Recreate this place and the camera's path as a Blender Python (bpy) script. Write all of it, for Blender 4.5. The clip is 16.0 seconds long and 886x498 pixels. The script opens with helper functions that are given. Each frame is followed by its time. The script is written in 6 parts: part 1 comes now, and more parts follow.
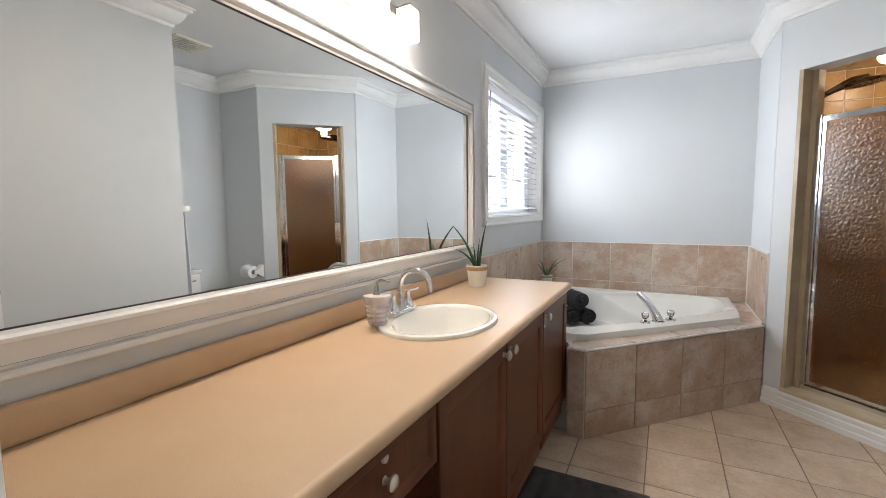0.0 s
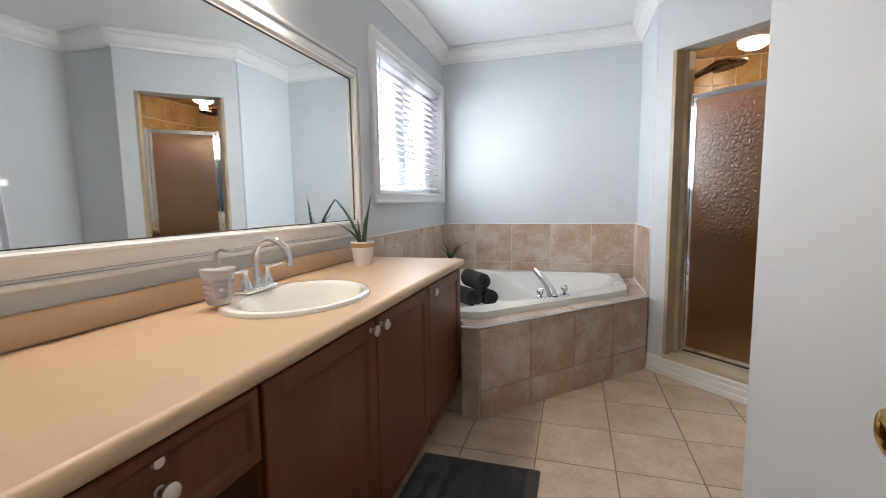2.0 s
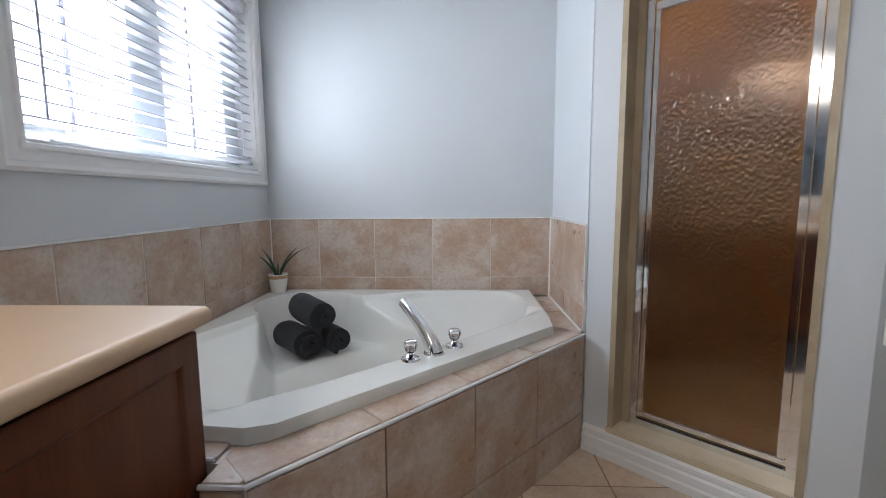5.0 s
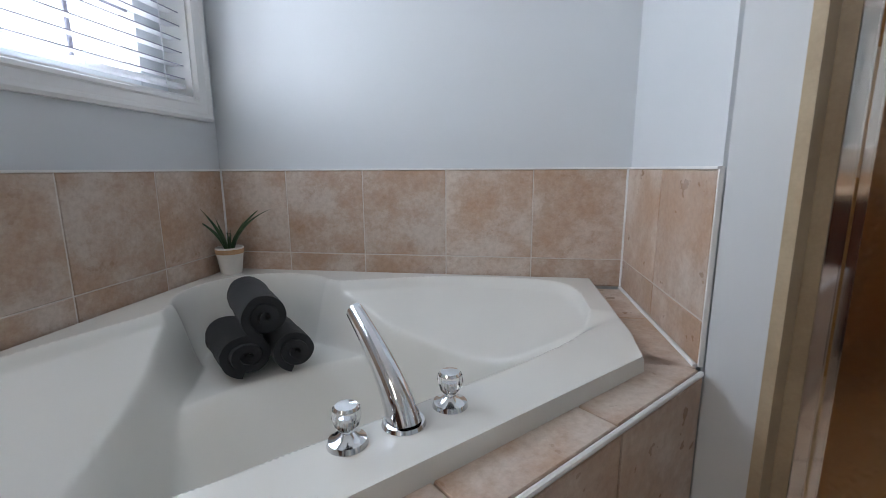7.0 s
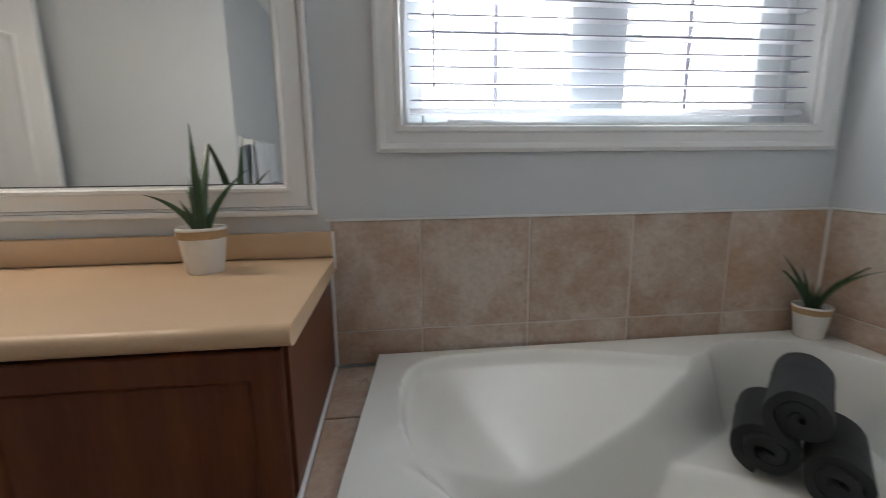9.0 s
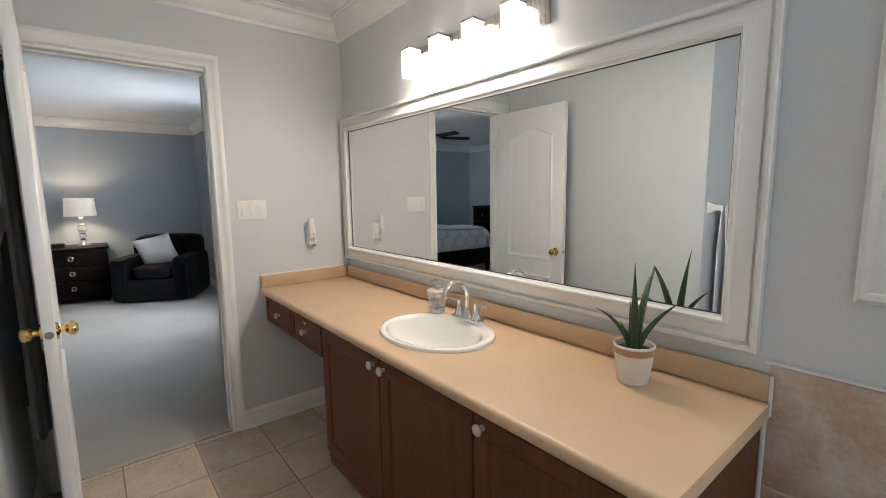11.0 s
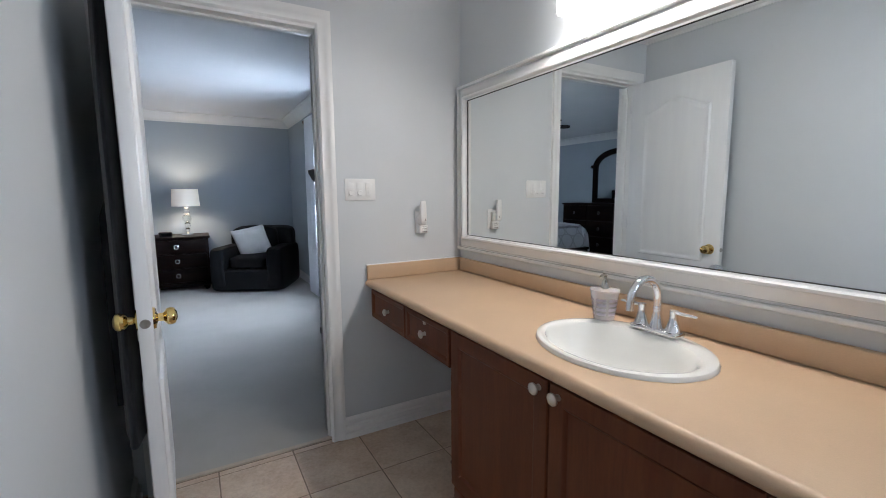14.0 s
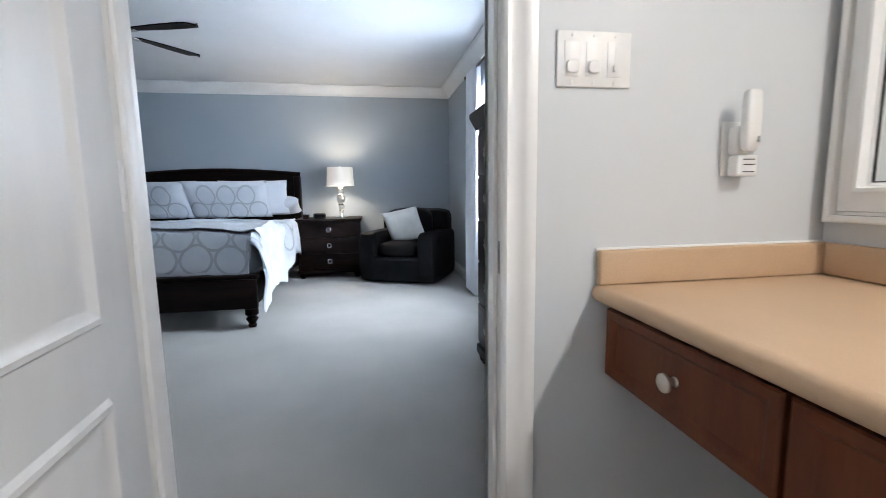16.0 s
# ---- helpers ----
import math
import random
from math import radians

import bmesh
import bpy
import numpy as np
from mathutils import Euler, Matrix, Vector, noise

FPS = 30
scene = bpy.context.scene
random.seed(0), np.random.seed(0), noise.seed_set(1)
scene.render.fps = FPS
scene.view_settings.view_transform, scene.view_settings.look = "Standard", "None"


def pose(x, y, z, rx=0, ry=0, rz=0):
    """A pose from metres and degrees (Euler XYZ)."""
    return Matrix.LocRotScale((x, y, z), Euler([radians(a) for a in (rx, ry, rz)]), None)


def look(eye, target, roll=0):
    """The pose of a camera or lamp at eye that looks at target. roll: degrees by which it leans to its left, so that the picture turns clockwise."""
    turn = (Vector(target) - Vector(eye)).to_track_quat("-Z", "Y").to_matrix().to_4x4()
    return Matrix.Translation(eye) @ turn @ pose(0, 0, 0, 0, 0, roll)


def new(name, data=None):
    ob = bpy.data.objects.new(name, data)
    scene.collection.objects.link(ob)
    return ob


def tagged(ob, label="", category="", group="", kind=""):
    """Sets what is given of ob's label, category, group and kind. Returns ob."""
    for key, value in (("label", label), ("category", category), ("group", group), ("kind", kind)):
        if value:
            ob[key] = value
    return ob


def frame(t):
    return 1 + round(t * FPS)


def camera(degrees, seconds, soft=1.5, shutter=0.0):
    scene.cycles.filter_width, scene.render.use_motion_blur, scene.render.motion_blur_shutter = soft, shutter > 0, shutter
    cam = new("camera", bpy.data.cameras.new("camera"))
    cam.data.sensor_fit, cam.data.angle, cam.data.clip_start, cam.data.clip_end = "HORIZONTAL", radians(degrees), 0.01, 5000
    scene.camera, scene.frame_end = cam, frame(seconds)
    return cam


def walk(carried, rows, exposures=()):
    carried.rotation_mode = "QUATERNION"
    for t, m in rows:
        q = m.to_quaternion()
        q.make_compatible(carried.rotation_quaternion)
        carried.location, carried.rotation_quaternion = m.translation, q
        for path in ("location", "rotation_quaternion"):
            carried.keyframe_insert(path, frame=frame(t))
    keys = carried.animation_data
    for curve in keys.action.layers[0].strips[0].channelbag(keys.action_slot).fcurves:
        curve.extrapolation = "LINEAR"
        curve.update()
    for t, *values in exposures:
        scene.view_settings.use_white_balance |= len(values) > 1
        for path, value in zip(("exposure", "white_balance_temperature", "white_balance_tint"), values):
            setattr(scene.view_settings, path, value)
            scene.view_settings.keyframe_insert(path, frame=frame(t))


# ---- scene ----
cam = camera(91.2, 16.0, 0.6, 0.2)
PATH = [
    (0, (1.028, -0.056, 1.243), (0.118, 1.715, 1.059), -0.6),
    (0.5, (1.035, -0.06, 1.225), (0.131, 1.714, 1.034), -0.5),
    (1, (1.072, -0.059, 1.195), (0.19, 1.725, 0.996), -0.6),
    (1.5, (1.119, 0.004, 1.16), (0.339, 1.835, 0.961), -0.8),
    (2, (1.127, 0.162, 1.126), (0.55, 2.065, 0.914), -0.9),
    (2.5, (1.132, 0.34, 1.123), (0.762, 2.293, 0.905), -0.8),
    (3, (1.137, 0.535, 1.118), (0.922, 2.511, 0.893), -0.7),
    (3.5, (1.132, 0.769, 1.121), (1.01, 2.752, 0.891), -0.5),
    (4, (1.13, 0.991, 1.093), (1.036, 2.976, 0.868), -0.4),
    (4.5, (1.099, 1.256, 1.083), (1.018, 3.241, 0.853), -0.5),
    (4.7, (1.094, 1.353, 1.071), (1.016, 3.339, 0.844), -0.4),
    (6.8, (1.138, 2.224, 0.949), (0.942, 4.181, 0.587), -0.4),
    (7, (1.161, 2.277, 0.939), (0.885, 4.224, 0.576), -0.3),
    (7.5, (1.206, 2.36, 0.921), (0.634, 4.238, 0.541), -0.4),
    (8, (1.221, 2.432, 0.943), (0.118, 4.06, 0.579), -1.4),
    (8.5, (1.224, 2.459, 0.977), (-0.44, 3.521, 0.654), -1.2),
    (9, (1.263, 2.522, 1.077), (-0.692, 2.747, 0.716), -0.7),
    (9.5, (1.294, 2.559, 1.178), (-0.568, 1.925, 0.818), -0.9),
    (10, (1.31, 2.595, 1.274), (-0.265, 1.412, 0.925), -1.1),
    (10.2, (1.316, 2.62, 1.305), (-0.156, 1.309, 0.968), -1.1),
    (12.3, (1.323, 2.649, 1.409), (0.159, 1.04, 1.169), -0.8),
    (12.5, (1.328, 2.631, 1.405), (0.17, 1.018, 1.163), -0.9),
    (13, (1.334, 2.537, 1.376), (0.203, 0.905, 1.131), -0.8),
    (13.5, (1.345, 2.352, 1.335), (0.273, 0.682, 1.088), -0.6),
    (14, (1.325, 2.12, 1.269), (0.342, 0.397, 1.018), -0.5),
    (14.5, (1.234, 1.853, 1.204), (0.412, 0.048, 0.945), -0.6),
    (15, (1.169, 1.538, 1.132), (0.53, -0.34, 0.871), -0.8),
    (15.5, (1.11, 1.195, 1.082), (0.639, -0.732, 0.825), -0.8),
    (16, (1.047, 0.857, 1.034), (0.726, -1.099, 0.776), -0.8),
]
EXPOSURES = [(0.0, 0.15, 6800, 13), (1.5, 0.11, 6700, 13), (3.0, 0.07, 6500, 13), (4.5, -0.13, 6300, 13), (7.0, -0.33, 6220, 13), (8.0, -0.73, 6300, 13), (8.5, -0.75, 6500, 12), (9.0, -0.49, 6750, 12), (9.5, -0.23, 7000, 12), (10.0, 0.01, 7050, 12), (12.5, -0.11, 6080, 11),
             (13.5, -0.17, 5950, 11), (14.5, 0.15, 5850, 11), (15.0, 0.30, 5900, 11), (15.5, 0.35, 5950, 11), (16.0, 0.47, 6100, 11)]
walk(cam, [(t, look(eye, target, roll)) for t, eye, target, roll in PATH], EXPOSURES)

# world and large lights
world = bpy.data.worlds.new("sky")
scene.world = world
world.use_nodes = True
wn, wl = world.node_tree.nodes, world.node_tree.links
sky = wn.new("ShaderNodeTexSky")
sky.sky_type, sky.sun_disc = "NISHITA", False
sky.sun_elevation, sky.sun_rotation = radians(38), radians(150)
wn["Background"].inputs["Strength"].default_value = 0.12
wl.new(sky.outputs["Color"], wn["Background"].inputs["Color"])


def area_lamp(name, eye, target, sx, sy, watts, colour):
    d = bpy.data.lights.new(name, "AREA")
    d.shape, d.size, d.size_y, d.energy, d.color = "RECTANGLE", sx, sy, watts, colour
    ob = new(name, d)
    ob.matrix_world = look(eye, target)
    return ob


def point_lamp(name, at, watts, colour, radius):
    d = bpy.data.lights.new(name, "POINT")
    d.energy, d.color, d.shadow_soft_size = watts, colour, radius
    ob = new(name, d)
    ob.location = at
    return ob


sun_data = bpy.data.lights.new("sun", "SUN")
sun_data.energy, sun_data.angle, sun_data.color = 2.0, radians(0.6), (1.0, 0.95, 0.88)
new("sun", sun_data).matrix_world = look((0, 0, 0), (-0.6, -0.7, -0.75))
# skylight in the openings of the bathroom and bedroom windows
area_lamp("window_skylight", (-0.006, 3.06, 1.63), (1.0, 2.96, 1.50), 0.9, 0.78, 15, (0.80, 0.90, 1.0))
area_lamp("bedroom_skylight", (-0.22, -2.8, 1.42), (2.0, -2.8, 0.75), 1.2, 1.2, 40, (0.72, 0.85, 1.0))


# ---- materials ----
def rgb(r, g, b):
    return (r, g, b, 1.0)


def mix_node(nt, fac, a, b):
    m = nt.nodes.new("ShaderNodeMix")
    m.data_type = "RGBA"
    for sock, v in ((m.inputs[0], fac), (m.inputs[6], a), (m.inputs[7], b)):
        if isinstance(v, (tuple, float, int)):
            sock.default_value = v
        else:
            nt.links.new(v, sock)
    return m.outputs[2]


def noise_node(nt, scale, detail=4.0, rough=0.55, stretch=None, dist=0.0):
    tc = nt.nodes.new("ShaderNodeTexCoord")
    n = nt.nodes.new("ShaderNodeTexNoise")
    n.inputs["Scale"].default_value, n.inputs["Detail"].default_value = scale, detail
    n.inputs["Roughness"].default_value, n.inputs["Distortion"].default_value = rough, dist
    if stretch:
        mp = nt.nodes.new("ShaderNodeMapping")
        mp.inputs["Scale"].default_value = stretch
        nt.links.new(tc.outputs["Object"], mp.inputs["Vector"])
        nt.links.new(mp.outputs["Vector"], n.inputs["Vector"])
    else:
        nt.links.new(tc.outputs["Object"], n.inputs["Vector"])
    return n.outputs["Fac"]


def ramp_node(nt, fac, stops):
    r = nt.nodes.new("ShaderNodeValToRGB")
    el = r.color_ramp.elements
    while len(el) < len(stops):
        el.new(0.5)
    for e, (p, c) in zip(el, stops):
        e.position, e.color = p, c
    nt.links.new(fac, r.inputs["Fac"])
    return r.outputs["Color"]


def material(name, a, b=None, rough=0.5, metal=0.0, scale=8.0, fine=0.0, bump=0.0, fine_scale=120.0, stretch=None,
             coat=0.0, sheen=0.0, rough_var=0.0, contrast=(0.35, 0.65), per_piece=0.0, detail=4.0, dist=0.0):
    """Two colours over a broad noise, fine grain and relief, roughness that varies."""
    mt = bpy.data.materials.new(name)
    mt.use_nodes = True
    nt = mt.node_tree
    p = nt.nodes["Principled BSDF"]
    p.inputs["Roughness"].default_value, p.inputs["Metallic"].default_value = rough, metal
    p.inputs["Coat Weight"].default_value = coat
    p.inputs["Sheen Weight"].default_value = sheen
    col = rgb(*a)
    broad = noise_node(nt, scale, detail, 0.55, stretch, dist)
    if b:
        col = ramp_node(nt, broad, [(contrast[0], rgb(*a)), (contrast[1], rgb(*b))])
    if fine:
        f = noise_node(nt, fine_scale, 3.0, 0.6, stretch)
        dark = ramp_node(nt, f, [(0.3, rgb(1 - fine, 1 - fine, 1 - fine)), (0.7, rgb(1, 1, 1))])
        m = nt.nodes.new("ShaderNodeMix")
        m.data_type, m.blend_type = "RGBA", "MULTIPLY"
        m.inputs[0].default_value = 1.0
        if isinstance(col, tuple):
            m.inputs[6].default_value = col
        else:
            nt.links.new(col, m.inputs[6])
        nt.links.new(dark, m.inputs[7])
        col = m.outputs[2]
    if per_piece:
        oi = nt.nodes.new("ShaderNodeObjectInfo")
        v = ramp_node(nt, oi.outputs["Random"], [(0.0, rgb(1 - per_piece, 1 - per_piece, 1 - per_piece)), (1.0, rgb(1, 1, 1))])
        m = nt.nodes.new("ShaderNodeMix")
        m.data_type, m.blend_type = "RGBA", "MULTIPLY"
        m.inputs[0].default_value = 1.0
        nt.links.new(col, m.inputs[6]) if not isinstance(col, tuple) else None
        nt.links.new(v, m.inputs[7])
        col = m.outputs[2]
    if isinstance(col, tuple):
        p.inputs["Base Color"].default_value = col
    else:
        nt.links.new(col, p.inputs["Base Color"])
    if rough_var:
        mr = nt.nodes.new("ShaderNodeMapRange")
        mr.inputs["To Min"].default_value, mr.inputs["To Max"].default_value = rough - rough_var, rough + rough_var
        nt.links.new(broad, mr.inputs["Value"])
        nt.links.new(mr.outputs["Result"], p.inputs["Roughness"])
    if bump:
        bn = nt.nodes.new("ShaderNodeBump")
        bn.inputs["Strength"].default_value, bn.inputs["Distance"].default_value = bump, 0.002
        nt.links.new(noise_node(nt, fine_scale, 3.0, 0.6, stretch), bn.inputs["Height"])
        nt.links.new(bn.outputs["Normal"], p.inputs["Normal"])
    return mt


def emitter(name, colour, strength, base=(0.8, 0.8, 0.8)):
    mt = bpy.data.materials.new(name)
    mt.use_nodes = True
    p = mt.node_tree.nodes["Principled BSDF"]
    p.inputs["Base Color"].default_value = rgb(*base)
    p.inputs["Emission Color"].default_value = rgb(*colour)
    p.inputs["Emission Strength"].default_value = strength
    return mt


def clear(name, colour, rough, ior=1.45, bump=0.0, bump_scale=30.0, distance=0.004):
    mt = bpy.data.materials.new(name)
    mt.use_nodes = True
    nt = mt.node_tree
    p = nt.nodes["Principled BSDF"]
    p.inputs["Base Color"].default_value = rgb(*colour)
    p.inputs["Roughness"].default_value, p.inputs["IOR"].default_value = rough, ior
    p.inputs["Transmission Weight"].default_value = 1.0
    if bump:
        bn = nt.nodes.new("ShaderNodeBump")
        bn.inputs["Strength"].default_value, bn.inputs["Distance"].default_value = bump, distance
        nt.links.new(noise_node(nt, bump_scale, 2.0, 0.5, None, 0.6), bn.inputs["Height"])
        nt.links.new(bn.outputs["Normal"], p.inputs["Normal"])
    return mt


def tile_material(name, light, mid, warm, per=0.12, rough=0.35):
    """Stone-look ceramic: cloudy beige with rosy and grey patches, each tile shifted by its random number."""
    mt = bpy.data.materials.new(name)
    mt.use_nodes = True
    nt = mt.node_tree
    p = nt.nodes["Principled BSDF"]
    tc, oi = nt.nodes.new("ShaderNodeTexCoord"), nt.nodes.new("ShaderNodeObjectInfo")
    add = nt.nodes.new("ShaderNodeVectorMath")
    add.operation = "MULTIPLY_ADD"
    add.inputs[1].default_value = (1, 1, 1)
    sc = nt.nodes.new("ShaderNodeVectorMath")
    sc.operation = "SCALE"
    sc.inputs[0].default_value = (37, 23, 51)
    nt.links.new(oi.outputs["Random"], sc.inputs["Scale"])
    nt.links.new(tc.outputs["Object"], add.inputs[0])
    nt.links.new(sc.outputs[0], add.inputs[2])

    def n(scale, detail, rg):
        k = nt.nodes.new("ShaderNodeTexNoise")
        k.inputs["Scale"].default_value, k.inputs["Detail"].default_value, k.inputs["Roughness"].default_value = scale, detail, rg
        nt.links.new(add.outputs[0], k.inputs["Vector"])
        return k.outputs["Fac"]
    cloud = ramp_node(nt, n(5.0, 7.0, 0.66), [(0.38, rgb(*warm)), (0.49, rgb(*mid)), (0.60, rgb(*light))])
    speck = ramp_node(nt, n(60.0, 4.0, 0.7), [(0.35, rgb(0.86, 0.84, 0.82)), (0.6, rgb(1, 1, 1))])
    shade = ramp_node(nt, oi.outputs["Random"], [(0.0, rgb(1 - per, 1 - per, 1 - per)), (1.0, rgb(1, 1, 1))])
    col = cloud
    for other in (speck, shade):
        m = nt.nodes.new("ShaderNodeMix")
        m.data_type, m.blend_type = "RGBA", "MULTIPLY"
        m.inputs[0].default_value = 1.0
        nt.links.new(col, m.inputs[6])
        nt.links.new(other, m.inputs[7])
        col = m.outputs[2]
    nt.links.new(col, p.inputs["Base Color"])
    mr = nt.nodes.new("ShaderNodeMapRange")
    mr.inputs["To Min"].default_value, mr.inputs["To Max"].default_value = rough - 0.1, rough + 0.12
    nt.links.new(n(14.0, 3.0, 0.6), mr.inputs["Value"])
    nt.links.new(mr.outputs["Result"], p.inputs["Roughness"])
    bn = nt.nodes.new("ShaderNodeBump")
    bn.inputs["Strength"].default_value, bn.inputs["Distance"].default_value = 0.25, 0.002
    nt.links.new(n(25.0, 4.0, 0.6), bn.inputs["Height"])
    nt.links.new(bn.outputs["Normal"], p.inputs["Normal"])
    return mt


M_WALL = material("pale blue-grey wall paint", (0.605, 0.635, 0.655), (0.64, 0.665, 0.685), 0.52, scale=1.3, bump=0.10, fine_scale=260, rough_var=0.06)
M_BEDWALL = material("slate blue wall paint", (0.385, 0.435, 0.485), (0.405, 0.455, 0.505), 0.55, scale=1.3, bump=0.10, fine_scale=260)
M_CEIL = material("white ceiling paint", (0.78, 0.79, 0.79), (0.82, 0.82, 0.82), 0.8, scale=2.0, bump=0.15, fine_scale=300)
M_BEDCEIL = material("white bedroom ceiling paint", (0.74, 0.75, 0.76), (0.78, 0.78, 0.79), 0.75, scale=2.0, bump=0.15, fine_scale=300)
M_TRIM = material("white gloss trim paint", (0.80, 0.80, 0.79), (0.84, 0.84, 0.83), 0.3, scale=3.0, bump=0.04, fine_scale=90)
M_DOOR = material("white satin door paint", (0.76, 0.77, 0.78), (0.80, 0.81, 0.81), 0.33, scale=2.5, bump=0.12, fine_scale=160, stretch=(6, 6, 0.7))
M_GROUT = material("brown floor grout", (0.27, 0.205, 0.155), (0.33, 0.255, 0.195), 0.85, scale=15, fine=0.2, bump=0.4)
M_GROUT_W = material("pale wall grout", (0.66, 0.60, 0.55), (0.72, 0.67, 0.62), 0.8, scale=15, fine=0.1, bump=0.3)
M_FLOORTILE = tile_material("beige ceramic floor tile", (0.71, 0.575, 0.45), (0.65, 0.505, 0.38), (0.58, 0.43, 0.315), 0.10, 0.36)
M_WALLTILE = tile_material("rosy beige wall tile", (0.66, 0.565, 0.49), (0.555, 0.42, 0.33), (0.50, 0.34, 0.235), 0.10, 0.30)
M_SHOWERTILE = tile_material("ochre shower tile", (0.50, 0.33, 0.15), (0.44, 0.27, 0.11), (0.36, 0.20, 0.075), 0.12, 0.3)
M_LAMINATE = material("speckled peach laminate", (0.585, 0.408, 0.258), (0.625, 0.442, 0.282), 0.42, scale=5, fine=0.10, fine_scale=420, rough_var=0.05, bump=0.02)
M_CHERRY = material("dark cherry-stained wood", (0.108, 0.029, 0.010), (0.152, 0.046, 0.017), 0.42, scale=3.0, fine=0.22, fine_scale=22, stretch=(8, 8, 0.7), bump=0.05, coat=0.08, rough_var=0.08)
M_CHERRY_H = material("dark cherry-stained wood, level grain", (0.108, 0.029, 0.010), (0.152, 0.046, 0.017), 0.42, scale=3.0, fine=0.22, fine_scale=22, stretch=(8, 0.7, 8), bump=0.05, coat=0.08, rough_var=0.08)
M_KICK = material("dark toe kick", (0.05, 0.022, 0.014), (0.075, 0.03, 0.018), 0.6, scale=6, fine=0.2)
M_ACRYLIC = material("white glossy acrylic", (0.74, 0.735, 0.69), (0.77, 0.765, 0.72), 0.24, scale=3, coat=0.12, rough_var=0.04)
M_CERAMIC = material("glazed white ceramic", (0.82, 0.81, 0.76), (0.85, 0.84, 0.80), 0.08, scale=4, coat=0.7)
M_CHROME = material("polished chrome", (0.80, 0.81, 0.83), (0.86, 0.87, 0.88), 0.07, 1.0, scale=9, rough_var=0.03)
M_NICKEL = material("brushed nickel", (0.52, 0.50, 0.47), (0.60, 0.58, 0.55), 0.28, 1.0, scale=9, stretch=(1, 12, 1), fine=0.1, rough_var=0.05)
M_BRASS = material("polished brass", (0.80, 0.58, 0.20), (0.88, 0.66, 0.27), 0.12, 1.0, scale=12, rough_var=0.05)
M_BRONZE = material("dark bronze", (0.13, 0.09, 0.06), (0.18, 0.125, 0.085), 0.28, 1.0, scale=15, rough_var=0.08)
M_SCREW = material("grey steel latch", (0.35, 0.34, 0.32), (0.45, 0.44, 0.42), 0.35, 1.0, scale=30)
M_MIRROR = material("silvered mirror", (0.86, 0.88, 0.87), None, 0.0, 1.0)
M_PLASTIC = material("white plastic", (0.78, 0.78, 0.77), (0.82, 0.82, 0.81), 0.35, scale=12, bump=0.02)
M_DARK = material("black plastic", (0.012, 0.012, 0.013), (0.02, 0.02, 0.021), 0.4, scale=20)
M_SLAT = material("white blind slat", (0.80, 0.81, 0.83), (0.84, 0.85, 0.87), 0.4, scale=20)
# thin slats let part of the daylight through
nt = M_SLAT.node_tree
slat_out = nt.nodes["Material Output"]
slat_mix, slat_glow = nt.nodes.new("ShaderNodeMixShader"), nt.nodes.new("ShaderNodeBsdfTranslucent")
slat_glow.inputs["Color"].default_value = (0.92, 0.93, 0.95, 1)
slat_mix.inputs[0].default_value = 0.62
nt.links.new(nt.nodes["Principled BSDF"].outputs[0], slat_mix.inputs[1])
nt.links.new(slat_glow.outputs[0], slat_mix.inputs[2])
nt.links.new(slat_mix.outputs[0], slat_out.inputs["Surface"])
M_VINYL = material("white vinyl window frame", (0.74, 0.79, 0.82), (0.78, 0.82, 0.85), 0.35, scale=10)
M_BAR = material("grey window grille and slat edge shade", (0.36, 0.36, 0.44), (0.42, 0.42, 0.5), 0.5, scale=10)
M_GLASS = clear("window glass", (1, 1, 1), 0.0, 1.02)
M_SHOWERGLASS = clear("pebbled obscure glass", (0.57, 0.41, 0.27), 0.32, 1.12)
M_ACRYLKNOB = clear("clear acrylic", (0.98, 0.98, 0.98), 0.02, 1.45)
M_DISPENSER = clear("clear plastic", (0.99, 0.985, 1.0), 0.03, 1.03)
M_FROST = emitter("lit frosted glass", (1.0, 0.91, 0.80), 17.0)
M_DOME = emitter("lit dome glass", (1.0, 0.84, 0.60), 6.5)
M_SHADE = emitter("lit fabric lampshade", (1.0, 0.86, 0.68), 0.22, (0.80, 0.76, 0.68))
M_POT = material("matt white pot glaze", (0.74, 0.72, 0.68), (0.80, 0.78, 0.74), 0.5, scale=20, bump=0.1)
M_POTBAND = material("tan pot band", (0.46, 0.29, 0.15), (0.54, 0.35, 0.19), 0.55, scale=30, fine=0.15, bump=0.15)
M_SOIL = material("potting soil", (0.03, 0.02, 0.014), (0.06, 0.04, 0.028), 0.95, scale=90, bump=1.0, fine_scale=160)
M_ALOE = material("aloe leaf", (0.022, 0.062, 0.026), (0.050, 0.112, 0.040), 0.35, scale=14, fine=0.25, fine_scale=40, stretch=(4, 4, 0.6), coat=0.2)
M_TOWEL = material("charcoal terry towel", (0.016, 0.018, 0.021), (0.028, 0.031, 0.035), 0.95, scale=9, fine=0.35, fine_scale=320, bump=1.0, sheen=0.08)
M_MAT = material("charcoal bath mat pile", (0.052, 0.050, 0.051), (0.082, 0.079, 0.080), 0.95, scale=7, fine=0.4, fine_scale=240, bump=1.0, sheen=0.1)
M_PAPER = material("white tissue", (0.80, 0.80, 0.80), (0.85, 0.85, 0.85), 0.9, scale=30, bump=0.2)
M_TOWELW = material("white cotton towel", (0.80, 0.83, 0.88), (0.85, 0.87, 0.91), 0.9, scale=10, fine=0.1, fine_scale=260, bump=0.8, sheen=0.2)
